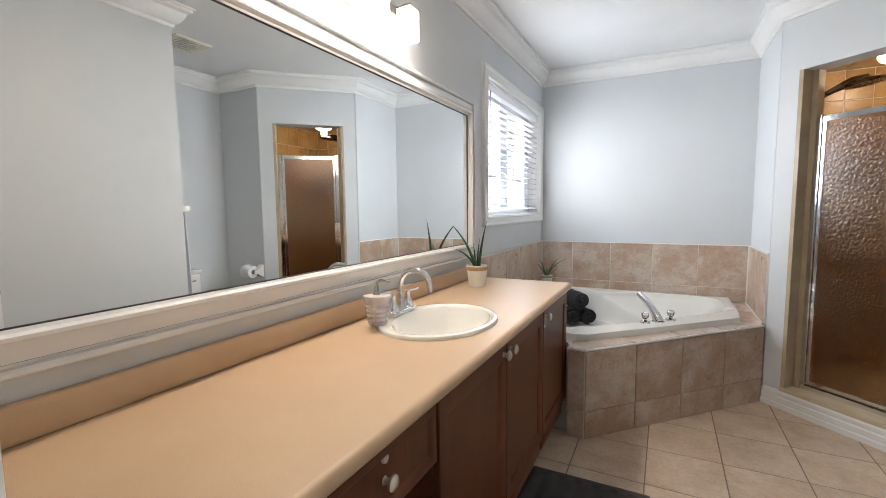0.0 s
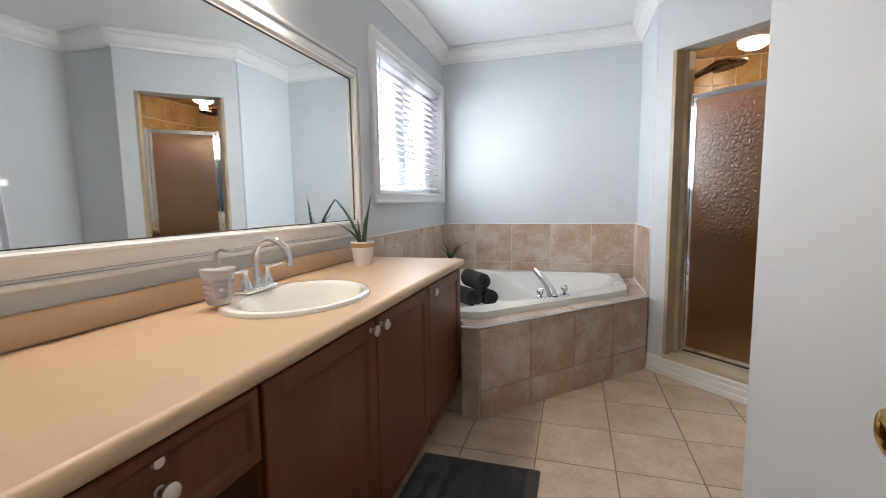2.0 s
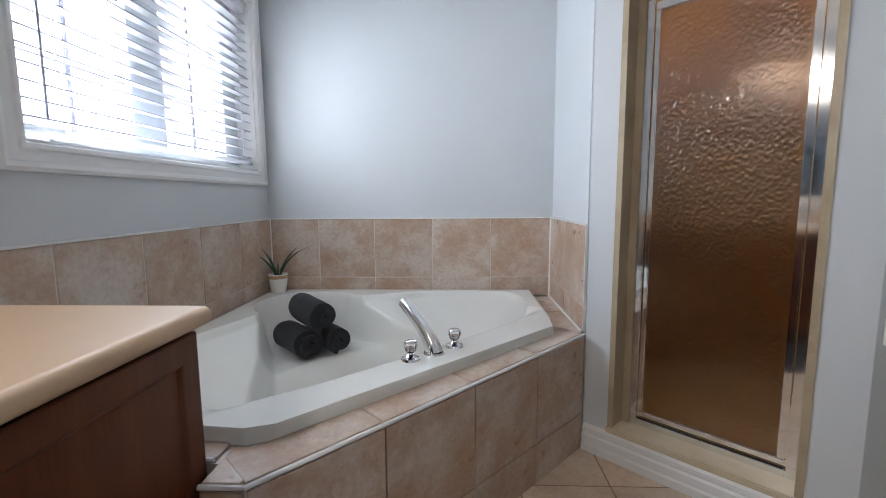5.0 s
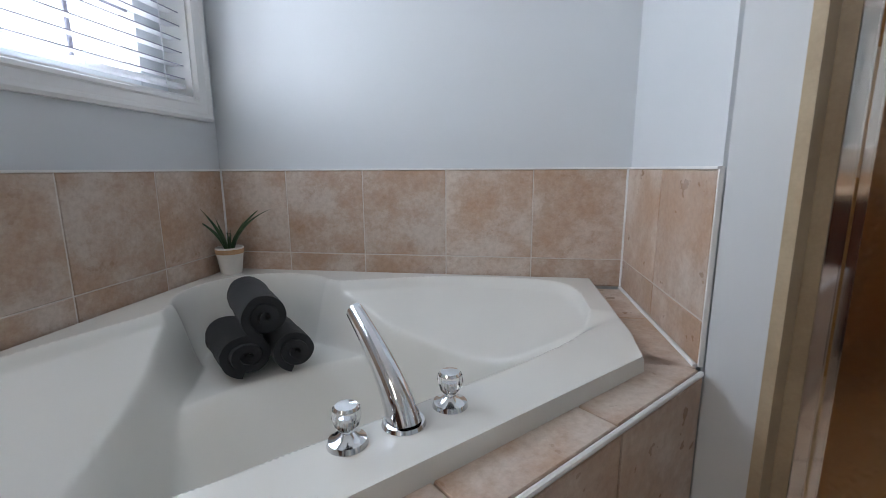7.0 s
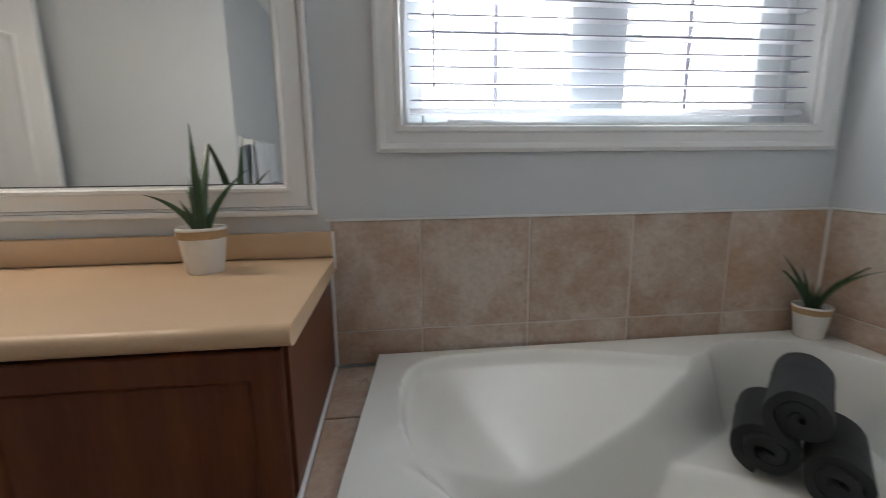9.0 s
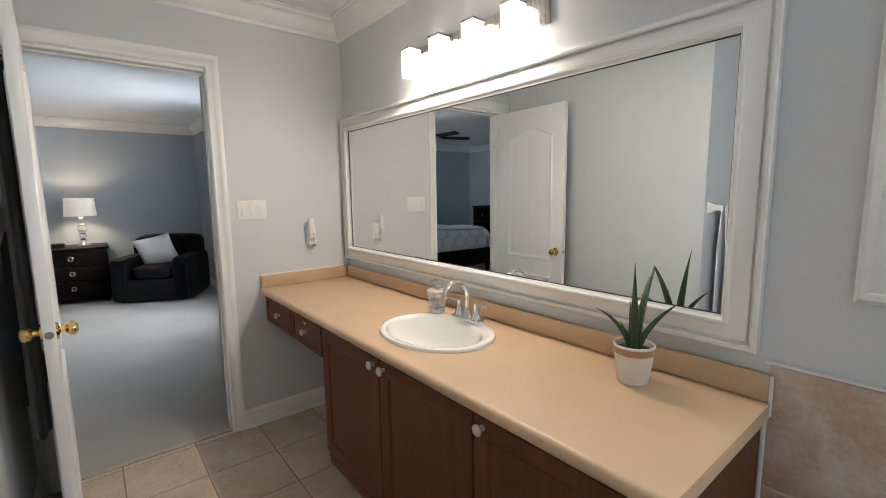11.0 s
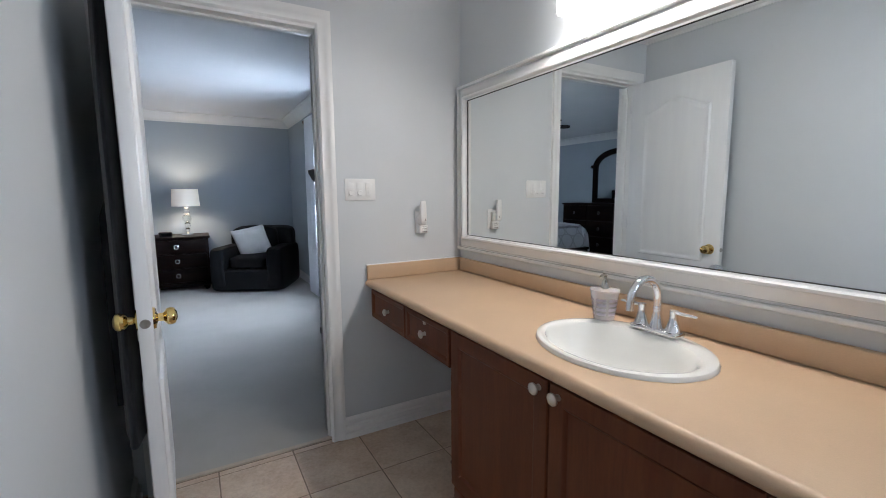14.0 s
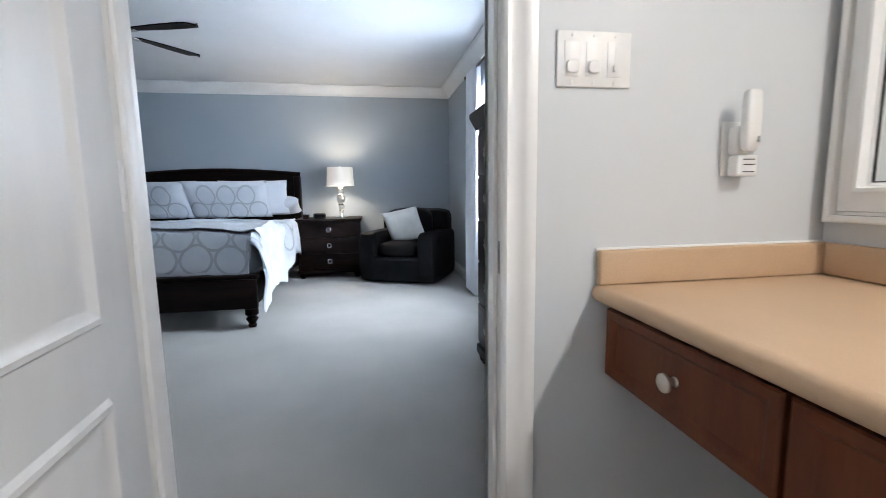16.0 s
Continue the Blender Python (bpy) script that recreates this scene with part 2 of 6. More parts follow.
M_STRIPE = material("slate towel stripe", (0.16, 0.20, 0.28), (0.2, 0.25, 0.33), 0.9, scale=10, fine=0.2, fine_scale=260, bump=0.6)
M_ROBE = material("black robe cloth", (0.008, 0.009, 0.013), (0.016, 0.017, 0.022), 0.9, scale=8, fine=0.3, fine_scale=200, bump=0.6, sheen=0.15)
M_CARPET = material("pale grey-beige carpet", (0.43, 0.413, 0.378), (0.50, 0.482, 0.445), 0.95, scale=2.2, fine=0.22, fine_scale=260, bump=1.0, sheen=0.2, contrast=(0.3, 0.7))
M_THRESH = material("beige threshold strip", (0.50, 0.43, 0.34), (0.58, 0.5, 0.4), 0.5, scale=12, fine=0.1)
M_REVEAL = material("beige reveal tile", (0.42, 0.33, 0.22), (0.50, 0.41, 0.28), 0.3, scale=7, fine=0.1)
M_PRINT = material("lilac-grey print", (0.50, 0.47, 0.56), (0.56, 0.53, 0.62), 0.5, scale=60)
M_MIRFRAME = material("white lacquered mirror frame", (0.84, 0.84, 0.83), (0.87, 0.87, 0.86), 0.22, scale=3.0, bump=0.03, fine_scale=90, coat=0.3)
M_SILL = material("cream shower sill marble", (0.62, 0.52, 0.36), (0.70, 0.61, 0.45), 0.25, scale=7, fine=0.08, coat=0.2)
M_ESPRESSO = material("espresso-stained wood", (0.006, 0.003, 0.0027), (0.014, 0.006, 0.0045), 0.45, scale=3, fine=0.3, fine_scale=20, stretch=(0.8, 8, 8), coat=0.05, rough_var=0.08)
M_LEATHER = material("black leather", (0.004, 0.004, 0.0048), (0.008, 0.0078, 0.0085), 0.50, scale=6, fine=0.25, fine_scale=150, bump=0.35, rough_var=0.08)
M_LINEN = material("white cotton bedding", (0.70, 0.74, 0.80), (0.77, 0.80, 0.85), 0.85, scale=5, bump=0.35, fine_scale=150, sheen=0.15)
M_CUSHION = material("ivory cushion cloth", (0.66, 0.65, 0.62), (0.72, 0.71, 0.68), 0.9, scale=9, bump=0.5, fine_scale=240)
M_GREYBED = material("grey trellis print", (0.53, 0.56, 0.61), (0.58, 0.61, 0.65), 0.85, scale=9, bump=0.3, fine_scale=150)
M_CRYSTAL = clear("crystal lamp ball", (1, 1, 1), 0.0, 1.5)
M_CURTAIN = material("sheer white curtain", (0.80, 0.82, 0.86), (0.84, 0.86, 0.9), 0.9, scale=8, bump=0.3, fine_scale=200)
M_BACKDROP = emitter("bright outdoors", (0.92, 0.96, 1.0), 8.0)
M_DISPENSER.node_tree.nodes["Principled BSDF"].inputs["Transmission Weight"].default_value = 0.72
# the obscure glass has a glossy face over a diffusing body; its pebbles are in the mesh
p = M_SHOWERGLASS.node_tree.nodes["Principled BSDF"]
p.inputs["Coat Weight"].default_value, p.inputs["Coat Roughness"].default_value, p.inputs["Coat IOR"].default_value = 1.0, 0.06, 1.6
for satin in (M_CHERRY, M_CHERRY_H):
    satin.node_tree.nodes["Principled BSDF"].inputs["Specular IOR Level"].default_value = 0.28
for dull in (M_ESPRESSO, M_LEATHER):
    dull.node_tree.nodes["Principled BSDF"].inputs["Specular IOR Level"].default_value = 0.10


# ---- mesh helpers ----
def smooth_by_angle(me, degrees=35):
    me.polygons.foreach_set("use_smooth", [True] * len(me.polygons))
    me.set_sharp_from_angle(angle=radians(degrees))


def part(name, bm, mat, parent=None, label="", smooth=True, m=None):
    """Links a bmesh as one mesh object, under parent if there is one."""
    bmesh.ops.recalc_face_normals(bm, faces=bm.faces)
    me = bpy.data.meshes.new(name)
    bm.to_mesh(me)
    bm.free()
    if smooth:
        smooth_by_angle(me)
    me.materials.append(mat)
    ob = new(name, me)
    if parent is not None:
        ob.parent = parent
    if m is not None:
        ob.matrix_basis = m
    if label:
        ob["label"] = label
    return ob


def thing(name, m, label, category, group="", kind=""):
    ob = new(name)
    ob.empty_display_size = 0.1
    ob.matrix_basis = m
    return tagged(ob, label, category, group, kind)


def box(bm, lo, hi, bevel=0.0, seg=2):
    vs = [bm.verts.new((x, y, z)) for x in (lo[0], hi[0]) for y in (lo[1], hi[1]) for z in (lo[2], hi[2])]
    fs = [bm.faces.new([vs[i] for i in q]) for q in ((0, 1, 3, 2), (4, 6, 7, 5), (0, 4, 5, 1), (2, 3, 7, 6), (0, 2, 6, 4), (1, 5, 7, 3))]
    if bevel:
        es = list({e for f in fs for e in f.edges})
        bmesh.ops.bevel(bm, geom=es, offset=bevel, segments=seg, affect="EDGES", profile=0.5, clamp_overlap=True)
    return bm


def boxes(*items, bevel=0.0, seg=2):
    bm = bmesh.new()
    for lo, hi in items:
        box(bm, lo, hi, bevel, seg)
    return bm


def lathe(profile, n=32, sx=1.0, sy=1.0, bm=None, centre=(0, 0, 0), shift=None):
    """Turns (radius, z) points round z. shift: x offset for each ring."""
    bm = bm or bmesh.new()
    rings = []
    for k, (r, z) in enumerate(profile):
        dx = shift[k] if shift else 0.0
        if r < 1e-6:
            rings.append([bm.verts.new((centre[0] + dx, centre[1], centre[2] + z))])
        else:
            rings.append([bm.verts.new((centre[0] + dx + r * sx * math.cos(2 * math.pi * i / n), centre[1] + r * sy * math.sin(2 * math.pi * i / n), centre[2] + z)) for i in range(n)])
    for a, b in zip(rings, rings[1:]):
        for i in range(n):
            j = (i + 1) % n
            if len(a) == 1 and len(b) == 1:
                continue
            if len(a) == 1:
                bm.faces.new((a[0], b[i], b[j]))
            elif len(b) == 1:
                bm.faces.new((a[i], b[0], a[j]))
            else:
                bm.faces.new((a[i], b[i], b[j], a[j]))
    return bm


def sweep(path, radii, n=12, bm=None, flat=1.0, caps=True):
    """A tube along path; radii: one for each point. flat squeezes it along its second axis."""
    bm = bm or bmesh.new()
    pts = [Vector(p) for p in path]
    if not isinstance(radii, (list, tuple)):
        radii = [radii] * len(pts)
    up = Vector((0, 0, 1)) if abs((pts[1] - pts[0]).normalized().z) < 0.9 else Vector((1, 0, 0))
    side = (pts[1] - pts[0]).cross(up).normalized()
    rings = []
    for k, p in enumerate(pts):
        d = (pts[min(k + 1, len(pts) - 1)] - pts[max(k - 1, 0)]).normalized()
        side = (side - d * side.dot(d)).normalized()
        nrm = d.cross(side)
        rings.append([bm.verts.new(p + radii[k] * (math.cos(2 * math.pi * i / n) * side + flat * math.sin(2 * math.pi * i / n) * nrm)) for i in range(n)])
    for a, b in zip(rings, rings[1:]):
        for i in range(n):
            bm.faces.new((a[i], a[(i + 1) % n], b[(i + 1) % n], b[i]))
    if caps:
        bm.faces.new(rings[0][::-1])
        bm.faces.new(rings[-1])
    return bm


def moulding(path, normals, profile, closed=False, bm=None):
    """Sweeps a profile of (out, up) along path points with one outward vector each (already mitred); up is +z."""
    bm = bm or bmesh.new()
    rings = []
    for p, nrm in zip(path, normals):
        p, nrm = Vector(p), Vector(nrm)
        rings.append([bm.verts.new(p + nrm * o + Vector((0, 0, u))) for o, u in profile])
    pairs = list(zip(rings, rings[1:])) + ([(rings[-1], rings[0])] if closed else [])
    for a, b in pairs:
        for i in range(len(profile) - 1):
            bm.faces.new((a[i], b[i], b[i + 1], a[i + 1]))
    if not closed:
        bm.faces.new(rings[0][::-1])
        bm.faces.new(rings[-1])
    return bm


def frame_moulding(y0, y1, z0, z1, profile, x=0.0, bm=None, sign=1):
    """A mitred rectangular frame in the plane x; profile of (in, out): inwards from the outer edge, off the wall."""
    bm = bm or bmesh.new()
    rings = []
    for cy, cz, dy, dz in ((y0, z0, 1, 1), (y1, z0, -1, 1), (y1, z1, -1, -1), (y0, z1, 1, -1)):
        rings.append([bm.verts.new((x + sign * o, cy + dy * i, cz + dz * i)) for i, o in profile])
    for k in range(4):
        a, b = rings[k], rings[(k + 1) % 4]
        for i in range(len(profile) - 1):
            bm.faces.new((a[i], b[i], b[i + 1], a[i + 1]))
    return bm


def arc(centre, r, a0, a1, n, plane="xz"):
    out = []
    for i in range(n + 1):
        a = radians(a0 + (a1 - a0) * i / n)
        c, s = r * math.cos(a), r * math.sin(a)
        out.append((centre[0] + c, centre[1], centre[2] + s) if plane == "xz" else (centre[0], centre[1] + c, centre[2] + s) if plane == "yz" else (centre[0] + c, centre[1] + s, centre[2]))
    return out


def prism(pts, z0, z1, bm=None):
    bm = bm or bmesh.new()
    a = [bm.verts.new((x, y, z0)) for x, y in pts]
    b = [bm.verts.new((x, y, z1)) for x, y in pts]
    bm.faces.new(a[::-1])
    bm.faces.new(b)
    for i in range(len(pts)):
        j = (i + 1) % len(pts)
        bm.faces.new((a[i], a[j], b[j], b[i]))
    return bm


def grid_sheet(fn, nu, nv, thick=0.0):
    """A sheet from fn(u, v) with u, v in 0..1, with a thickness along its normals if asked."""
    bm = bmesh.new()
    vs = [[bm.verts.new(fn(i / nu, j / nv)) for j in range(nv + 1)] for i in range(nu + 1)]
    for i in range(nu):
        for j in range(nv):
            bm.faces.new((vs[i][j], vs[i + 1][j], vs[i + 1][j + 1], vs[i][j + 1]))
    if thick:
        bmesh.ops.recalc_face_normals(bm, faces=bm.faces)
        bmesh.ops.solidify(bm, geom=bm.faces[:], thickness=thick)
    return bm


def soft_box(sx, sy, sz, cuts=6, power=4.0, wobble=0.0, seed=0):
    """A cushion-like block: a cube rounded as a superellipsoid, with a soft wobble."""
    bm = bmesh.new()
    bmesh.ops.create_cube(bm, size=2.0)
    bmesh.ops.subdivide_edges(bm, edges=bm.edges[:], cuts=cuts, use_grid_fill=True)
    for v in bm.verts:
        c = v.co
        k = (abs(c.x) ** power + abs(c.y) ** power + abs(c.z) ** power) ** (-1.0 / power)
        c *= k
        if wobble:
            c += wobble * Vector(noise.noise_vector(Vector((c.x * 1.7 + seed * 5.1, c.y * 1.7, c.z * 1.7))))
        v.co = (c.x * sx / 2, c.y * sy / 2, c.z * sz / 2)
    return bm


def structure(name, bm, mat, label="", smooth=False):
    return tagged(part(name, bm, mat, None, "", smooth), label or name.replace("_", " "), "structure", "", "structure")


# ---- the bathroom shell ----
H = 2.44            # bathroom ceiling
NY = 3.943          # face of the wall behind the tub
SX = 1.610          # face of the short wall at the tub's end
DA, DB = Vector((1.610, 3.250, 0)), Vector((2.218, 2.675, 0))   # diagonal shower wall
EX = 2.71           # toilet alcove's east wall
PX, PY = 1.622, 1.585    # partition face and end
WT = 0.12
WY0, WY1, WZ0, WZ1 = 2.557, 3.840, 1.195, 2.060   # window opening
DX0, DX1, DZ = 0.785, 1.512, 2.045                 # door opening

dirn = (DB - DA).normalized()
dnorm = Vector((-dirn.y, dirn.x, 0))            # into the shower
if dnorm.x < 0:
    dnorm = -dnorm

structure("wall_west", boxes(((-0.2, -WT, 0), (0, WY0, 2.52)), ((-0.2, WY1, 0), (0, NY, 2.52)), ((-0.2, WY0, 0), (0, WY1, WZ0)), ((-0.2, WY0, WZ1), (0, WY1, 2.52))), M_WALL, "pale blue-grey painted wall with a window opening")
structure("wall_north", boxes(((-0.2, NY, 0), (EX + 0.2, NY + WT, 2.52))), M_WALL, "pale blue-grey painted wall behind the bathtub")
structure("wall_south", boxes(((0, -WT + 0.002, 0), (DX0 - 0.017, 0, 2.52)), ((DX1, -WT + 0.002, 0), (EX + 0.2, 0, 2.52)), ((DX0 - 0.017, -WT + 0.002, DZ), (DX1, 0, 2.52))), M_WALL, "pale painted wall with a door opening")
structure("wall_tub_end", boxes(((SX, DA.y + 0.02, 0), (SX + 0.09, NY, 2.52))), M_WALL, "short painted wall at the end of the tub")
structure("wall_partition", boxes(((PX, 0, 0), (PX + WT, PY, 2.52)), ((PX + WT, PY - WT, 0), (EX, PY, 2.52))), M_WALL, "pale painted partition wall")
structure("wall_east", boxes(((EX, 0, 0), (EX + WT, NY, 2.52))), M_WALL, "painted wall behind the toilet")
structure("wall_alcove", boxes(((DB.x, DB.y, 0), (EX, DB.y + 0.09, 2.52))), M_WALL, "painted wall beside the toilet")


def along(u, off, z):
    p = DA + dirn * u + dnorm * off
    return (p.x, p.y, z)


def diag_box(bm, u0, u1, o0, o1, z0, z1):
    vs = [bm.verts.new(along(u, o, z)) for u in (u0, u1) for o in (o0, o1) for z in (z0, z1)]
    for q in ((0, 1, 3, 2), (4, 6, 7, 5), (0, 4, 5, 1), (2, 3, 7, 6), (0, 2, 6, 4), (1, 5, 7, 3)):
        bm.faces.new([vs[i] for i in q])


DL = (DB - DA).length
SU0, SU1, SZ0, SZ1 = 0.118, 0.708, 0.130, 2.015     # shower opening
bm = bmesh.new()
diag_box(bm, 0, SU0, 0, 0.14, 0, 2.52)
diag_box(bm, SU1, DL, 0, 0.14, 0, 2.52)
diag_box(bm, SU0, SU1, 0, 0.14, SZ1, 2.52)
diag_box(bm, SU0, SU1, 0, 0.14, 0, SZ0 - 0.02)
structure("wall_diagonal", bm, M_WALL, "painted diagonal wall with the shower opening")

structure("ceiling", boxes(((-0.2, -WT, H), (EX + 0.2, NY + WT, H + 0.1))), M_CEIL, "white painted bathroom ceiling")

# crown moulding, mitred round the room
CROWN = [(0.0, -0.118), (0.010, -0.118), (0.014, -0.100), (0.030, -0.092), (0.052, -0.062), (0.062, -0.036), (0.082, -0.026), (0.086, -0.010), (0.096, -0.008), (0.096, 0.0)]
loop = [(0, 0), (PX, 0), (PX, PY), (EX, PY), (EX, DB.y), (DB.x, DB.y), (DA.x, DA.y), (SX, NY), (0, NY)]


def mitre(loop):
    """Inward mitre vectors of a counter-clockwise loop."""
    out, n = [], len(loop)
    for i in range(n):
        a, b, c = Vector(loop[i - 1]), Vector(loop[i]), Vector(loop[(i + 1) % n])
        n0, n1 = (b - a).normalized(), (c - b).normalized()
        n0, n1 = Vector((-n0.y, n0.x)), Vector((-n1.y, n1.x))
        m = (n0 + n1) / (1.0 + n0.dot(n1))
        out.append((m.x, m.y, 0))
    return out


structure("trim_crown", moulding([(x, y, H - 0.002) for x, y in loop], mitre(loop), CROWN, True), M_TRIM, "white stepped crown moulding", True)

BASE = [(0.0, 0.0), (0.024, 0.0), (0.024, 0.030), (0.015, 0.036), (0.015, 0.042), (0.020, 0.046), (0.020, 0.068), (0.010, 0.074), (0.010, 0.080), (0.014, 0.084), (0.014, 0.098), (0.004, 0.111), (0.0, 0.112)]


def baseboard(name, a, b, sign0=None, sign1=None):
    a, b = Vector((*a, 0)), Vector((*b, 0))
    d = (b - a).normalized()
    nrm = Vector((-d.y, d.x, 0))
    structure(name, moulding([a, b], [sign0 or nrm, sign1 or nrm], BASE), M_TRIM, "white stepped baseboard", True)


baseboard("baseboard_south", (0.002, 0.001), (0.718, 0.001))
baseboard("baseboard_west", (0.001, 0.82), (0.001, 0.022))
baseboard("baseboard_partition", (PX - 0.001, 0.02), (PX - 0.001, PY))
mt_loop = mitre(loop)
baseboard("baseboard_alcove_south", (PX, PY), (EX, PY), Vector(mt_loop[2]), None)
baseboard("baseboard_east", (EX, PY + 0.02), (EX, DB.y - 0.02))
baseboard("baseboard_alcove", (EX, DB.y), (DB.x, DB.y), None, Vector(mt_loop[5]))
baseboard("baseboard_diagonal", (DB.x, DB.y), (DA.x + 0.004, DA.y - 0.004), Vector(mt_loop[5]), None)

# floor: grout bed, tiles follow at the end of the file
floor = structure("floor", boxes(((-0.05, -0.035, -0.06), (EX, NY, -0.0012))), M_GROUT, "beige ceramic tiled bathroom floor")

# ---- window ----
window = thing("window_1", pose(0, 0, 0), "white-framed double casement window with venetian blind", "window", "", "structure")
CASING = [(0.0, 0.0), (0.0, 0.018), (0.010, 0.024), (0.020, 0.022), (0.026, 0.016), (0.052, 0.016), (0.058, 0.021), (0.070, 0.019), (0.074, 0.012), (0.074, 0.0)]
part("window_casing", frame_moulding(WY0 - 0.073, WY1 + 0.070, WZ0 - 0.070, WZ1 + 0.073, CASING), M_TRIM, window)
part("window_jamb", boxes(((-0.19, WY0, WZ0), (0.002, WY0 + 0.012, WZ1)), ((-0.19, WY1 - 0.012, WZ0), (0.002, WY1, WZ1)), ((-0.19, WY0 + 0.012, WZ1 - 0.012), (0.002, WY1 - 0.012, WZ1)), ((-0.19, WY0 + 0.012, WZ0), (0.004, WY1 - 0.012, WZ0 + 0.012))), M_TRIM, window, "", False)
part("window_frame", boxes(((-0.16, WY0 + 0.012, WZ0 + 0.012), (-0.095, WY0 + 0.065, WZ1 - 0.012)), ((-0.16, WY1 - 0.135, WZ0 + 0.012), (-0.095, WY1 - 0.012, WZ1 - 0.012)), ((-0.16, WY0 + 0.065, WZ0 + 0.012), (-0.095, WY1 - 0.135, WZ0 + 0.062)), ((-0.16, WY0 + 0.065, WZ1 - 0.06), (-0.095, WY1 - 0.135, WZ1 - 0.012)), ((-0.16, 3.08, WZ0 + 0.062), (-0.095, 3.262, WZ1 - 0.06)), bevel=0.006), M_VINYL, window)
for y0, y1 in ((WY0 + 0.065, 3.08), (3.262, WY1 - 0.135)):
    pane = part("window_pane", boxes(((-0.132, y0, WZ0 + 0.06), (-0.128, y1, WZ1 - 0.06))), M_GLASS, window, "", False)
    pane.visible_shadow = False
    yc = (y0 + y1) / 2
    part("grille_bar", boxes(((-0.1265, yc - 0.008, WZ0 + 0.062), (-0.1175, yc + 0.008, WZ1 - 0.062)), bevel=0.003), M_BAR, window)
    for z in (1.476, 1.760):
        part("grille_bar", boxes(((-0.127, y0, z - 0.010), (-0.117, y1, z + 0.010)), bevel=0.003), M_BAR, window)
part("crank_handle", boxes(((-0.094, 2.69, WZ0 + 0.012), (-0.05, 2.83, WZ0 + 0.030)), bevel=0.006), M_PLASTIC, window, "white casement crank")

blind = thing("venetian_blind", pose(0, 0, 0), "white slatted venetian blind hanging half open in the window", "blind")
part("headrail", boxes(((-0.062, WY0 + 0.02, WZ1 - 0.058), (-0.012, WY1 - 0.02, WZ1 - 0.014)), bevel=0.004), M_SLAT, blind)
part("bottom_rail", boxes(((-0.060, WY0 + 0.022, 1.234), (-0.016, WY1 - 0.022, 1.250)), bevel=0.004), M_SLAT, blind)
sl = grid_sheet(lambda u, v: ((-0.024 + 0.048 * u) * math.cos(radians(3)), -0.615 + 1.23 * v, 0.0035 * (1 - (2 * u - 1) ** 2) - (-0.024 + 0.048 * u) * math.sin(radians(3))), 4, 1, 0.0036)
first = None
z = 1.272
while z < WZ1 - 0.065:
    if first is None:
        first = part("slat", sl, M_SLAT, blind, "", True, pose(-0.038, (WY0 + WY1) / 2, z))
        # grey on the white slats' narrow edges paints in their shade against the daylight
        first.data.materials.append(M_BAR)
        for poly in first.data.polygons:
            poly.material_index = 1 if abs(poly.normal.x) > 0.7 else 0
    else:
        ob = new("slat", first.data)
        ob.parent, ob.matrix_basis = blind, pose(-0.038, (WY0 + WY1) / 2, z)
    z += 0.0452
for y in (2.70, 2.845, 3.42, 3.72):
    part("cord", sweep([(-0.014, y, 1.235), (-0.014, y, WZ1 - 0.05)], 0.0015, 6), M_SLAT, blind)
part("tilt_wand", sweep([(-0.008, 2.648, 1.27), (-0.008, 2.653, WZ1 - 0.06)], 0.0035, 8), M_BAR, blind)

# bright outdoors beyond the windows
structure("backdrop", boxes(((-9.0, -40, -6), (-8.9, 60, 22))), M_BACKDROP, "overexposed daylight outside")

# ---- door opening ----
door_frame = thing("door_frame", pose(0, 0, 0), "white moulded door casing and jamb", "door frame", "", "structure")
DCAS = [(0.0, 0.0), (0.0, 0.019), (0.012, 0.022), (0.024, 0.019), (0.030, 0.014), (0.052, 0.012), (0.060, 0.015), (0.066, 0.010), (0.070, 0.0)]


def door_casing(y, sign):
    bm = bmesh.new()
    rings = []
    x0, x1, z1 = DX0 - 0.068, DX1 + 0.068, DZ + 0.066
    for cx, cz, dx, dz in ((x0, 0, 1, 0), (x0, z1, 1, -1), (x1, z1, -1, -1), (x1, 0, -1, 0)):
        rings.append([bm.verts.new((cx + dx * i, y + sign * o, cz + dz * i)) for i, o in DCAS])
    for a, b in zip(rings, rings[1:]):
        for i in range(len(DCAS) - 1):
            bm.faces.new((a[i], b[i], b[i + 1], a[i + 1]))
    return bm


part("casing", door_casing(0.0, 1), M_TRIM, door_frame)
part("casing", door_casing(-WT, -1), M_TRIM, door_frame)
part("jamb", boxes(((DX0 - 0.017, -WT - 0.002, 0), (DX0 - 0.006, 0.002, DZ)), ((DX1 - 0.016, -WT - 0.002, 0), (DX1, 0.002, DZ)), ((DX0 - 0.006, -WT - 0.002, DZ - 0.016), (DX1 - 0.016, 0.002, DZ))), M_TRIM, door_frame, "", False)
part("door_stop", boxes(((DX0 - 0.006, -0.085, 0), (DX0 + 0.004, -0.045, DZ - 0.016)), ((DX1 - 0.027, -0.085, 0), (DX1 - 0.016, -0.045, DZ - 0.016)), ((DX0 + 0.004, -0.085, DZ - 0.027), (DX1 - 0.027, -0.045, DZ - 0.016)), bevel=0.003), M_TRIM, door_frame)
part("strike_plate", boxes(((DX0 - 0.007, -0.036, 0.86), (DX0 - 0.0035, -0.006, 0.93)), bevel=0.001), M_SCREW, door_frame, "dark metal strike plate")
structure("threshold", boxes(((DX0 - 0.006, -0.055, -0.01), (DX1 - 0.016, -0.028, 0.006)), bevel=0.003), M_THRESH, "beige threshold strip between tile and carpet")

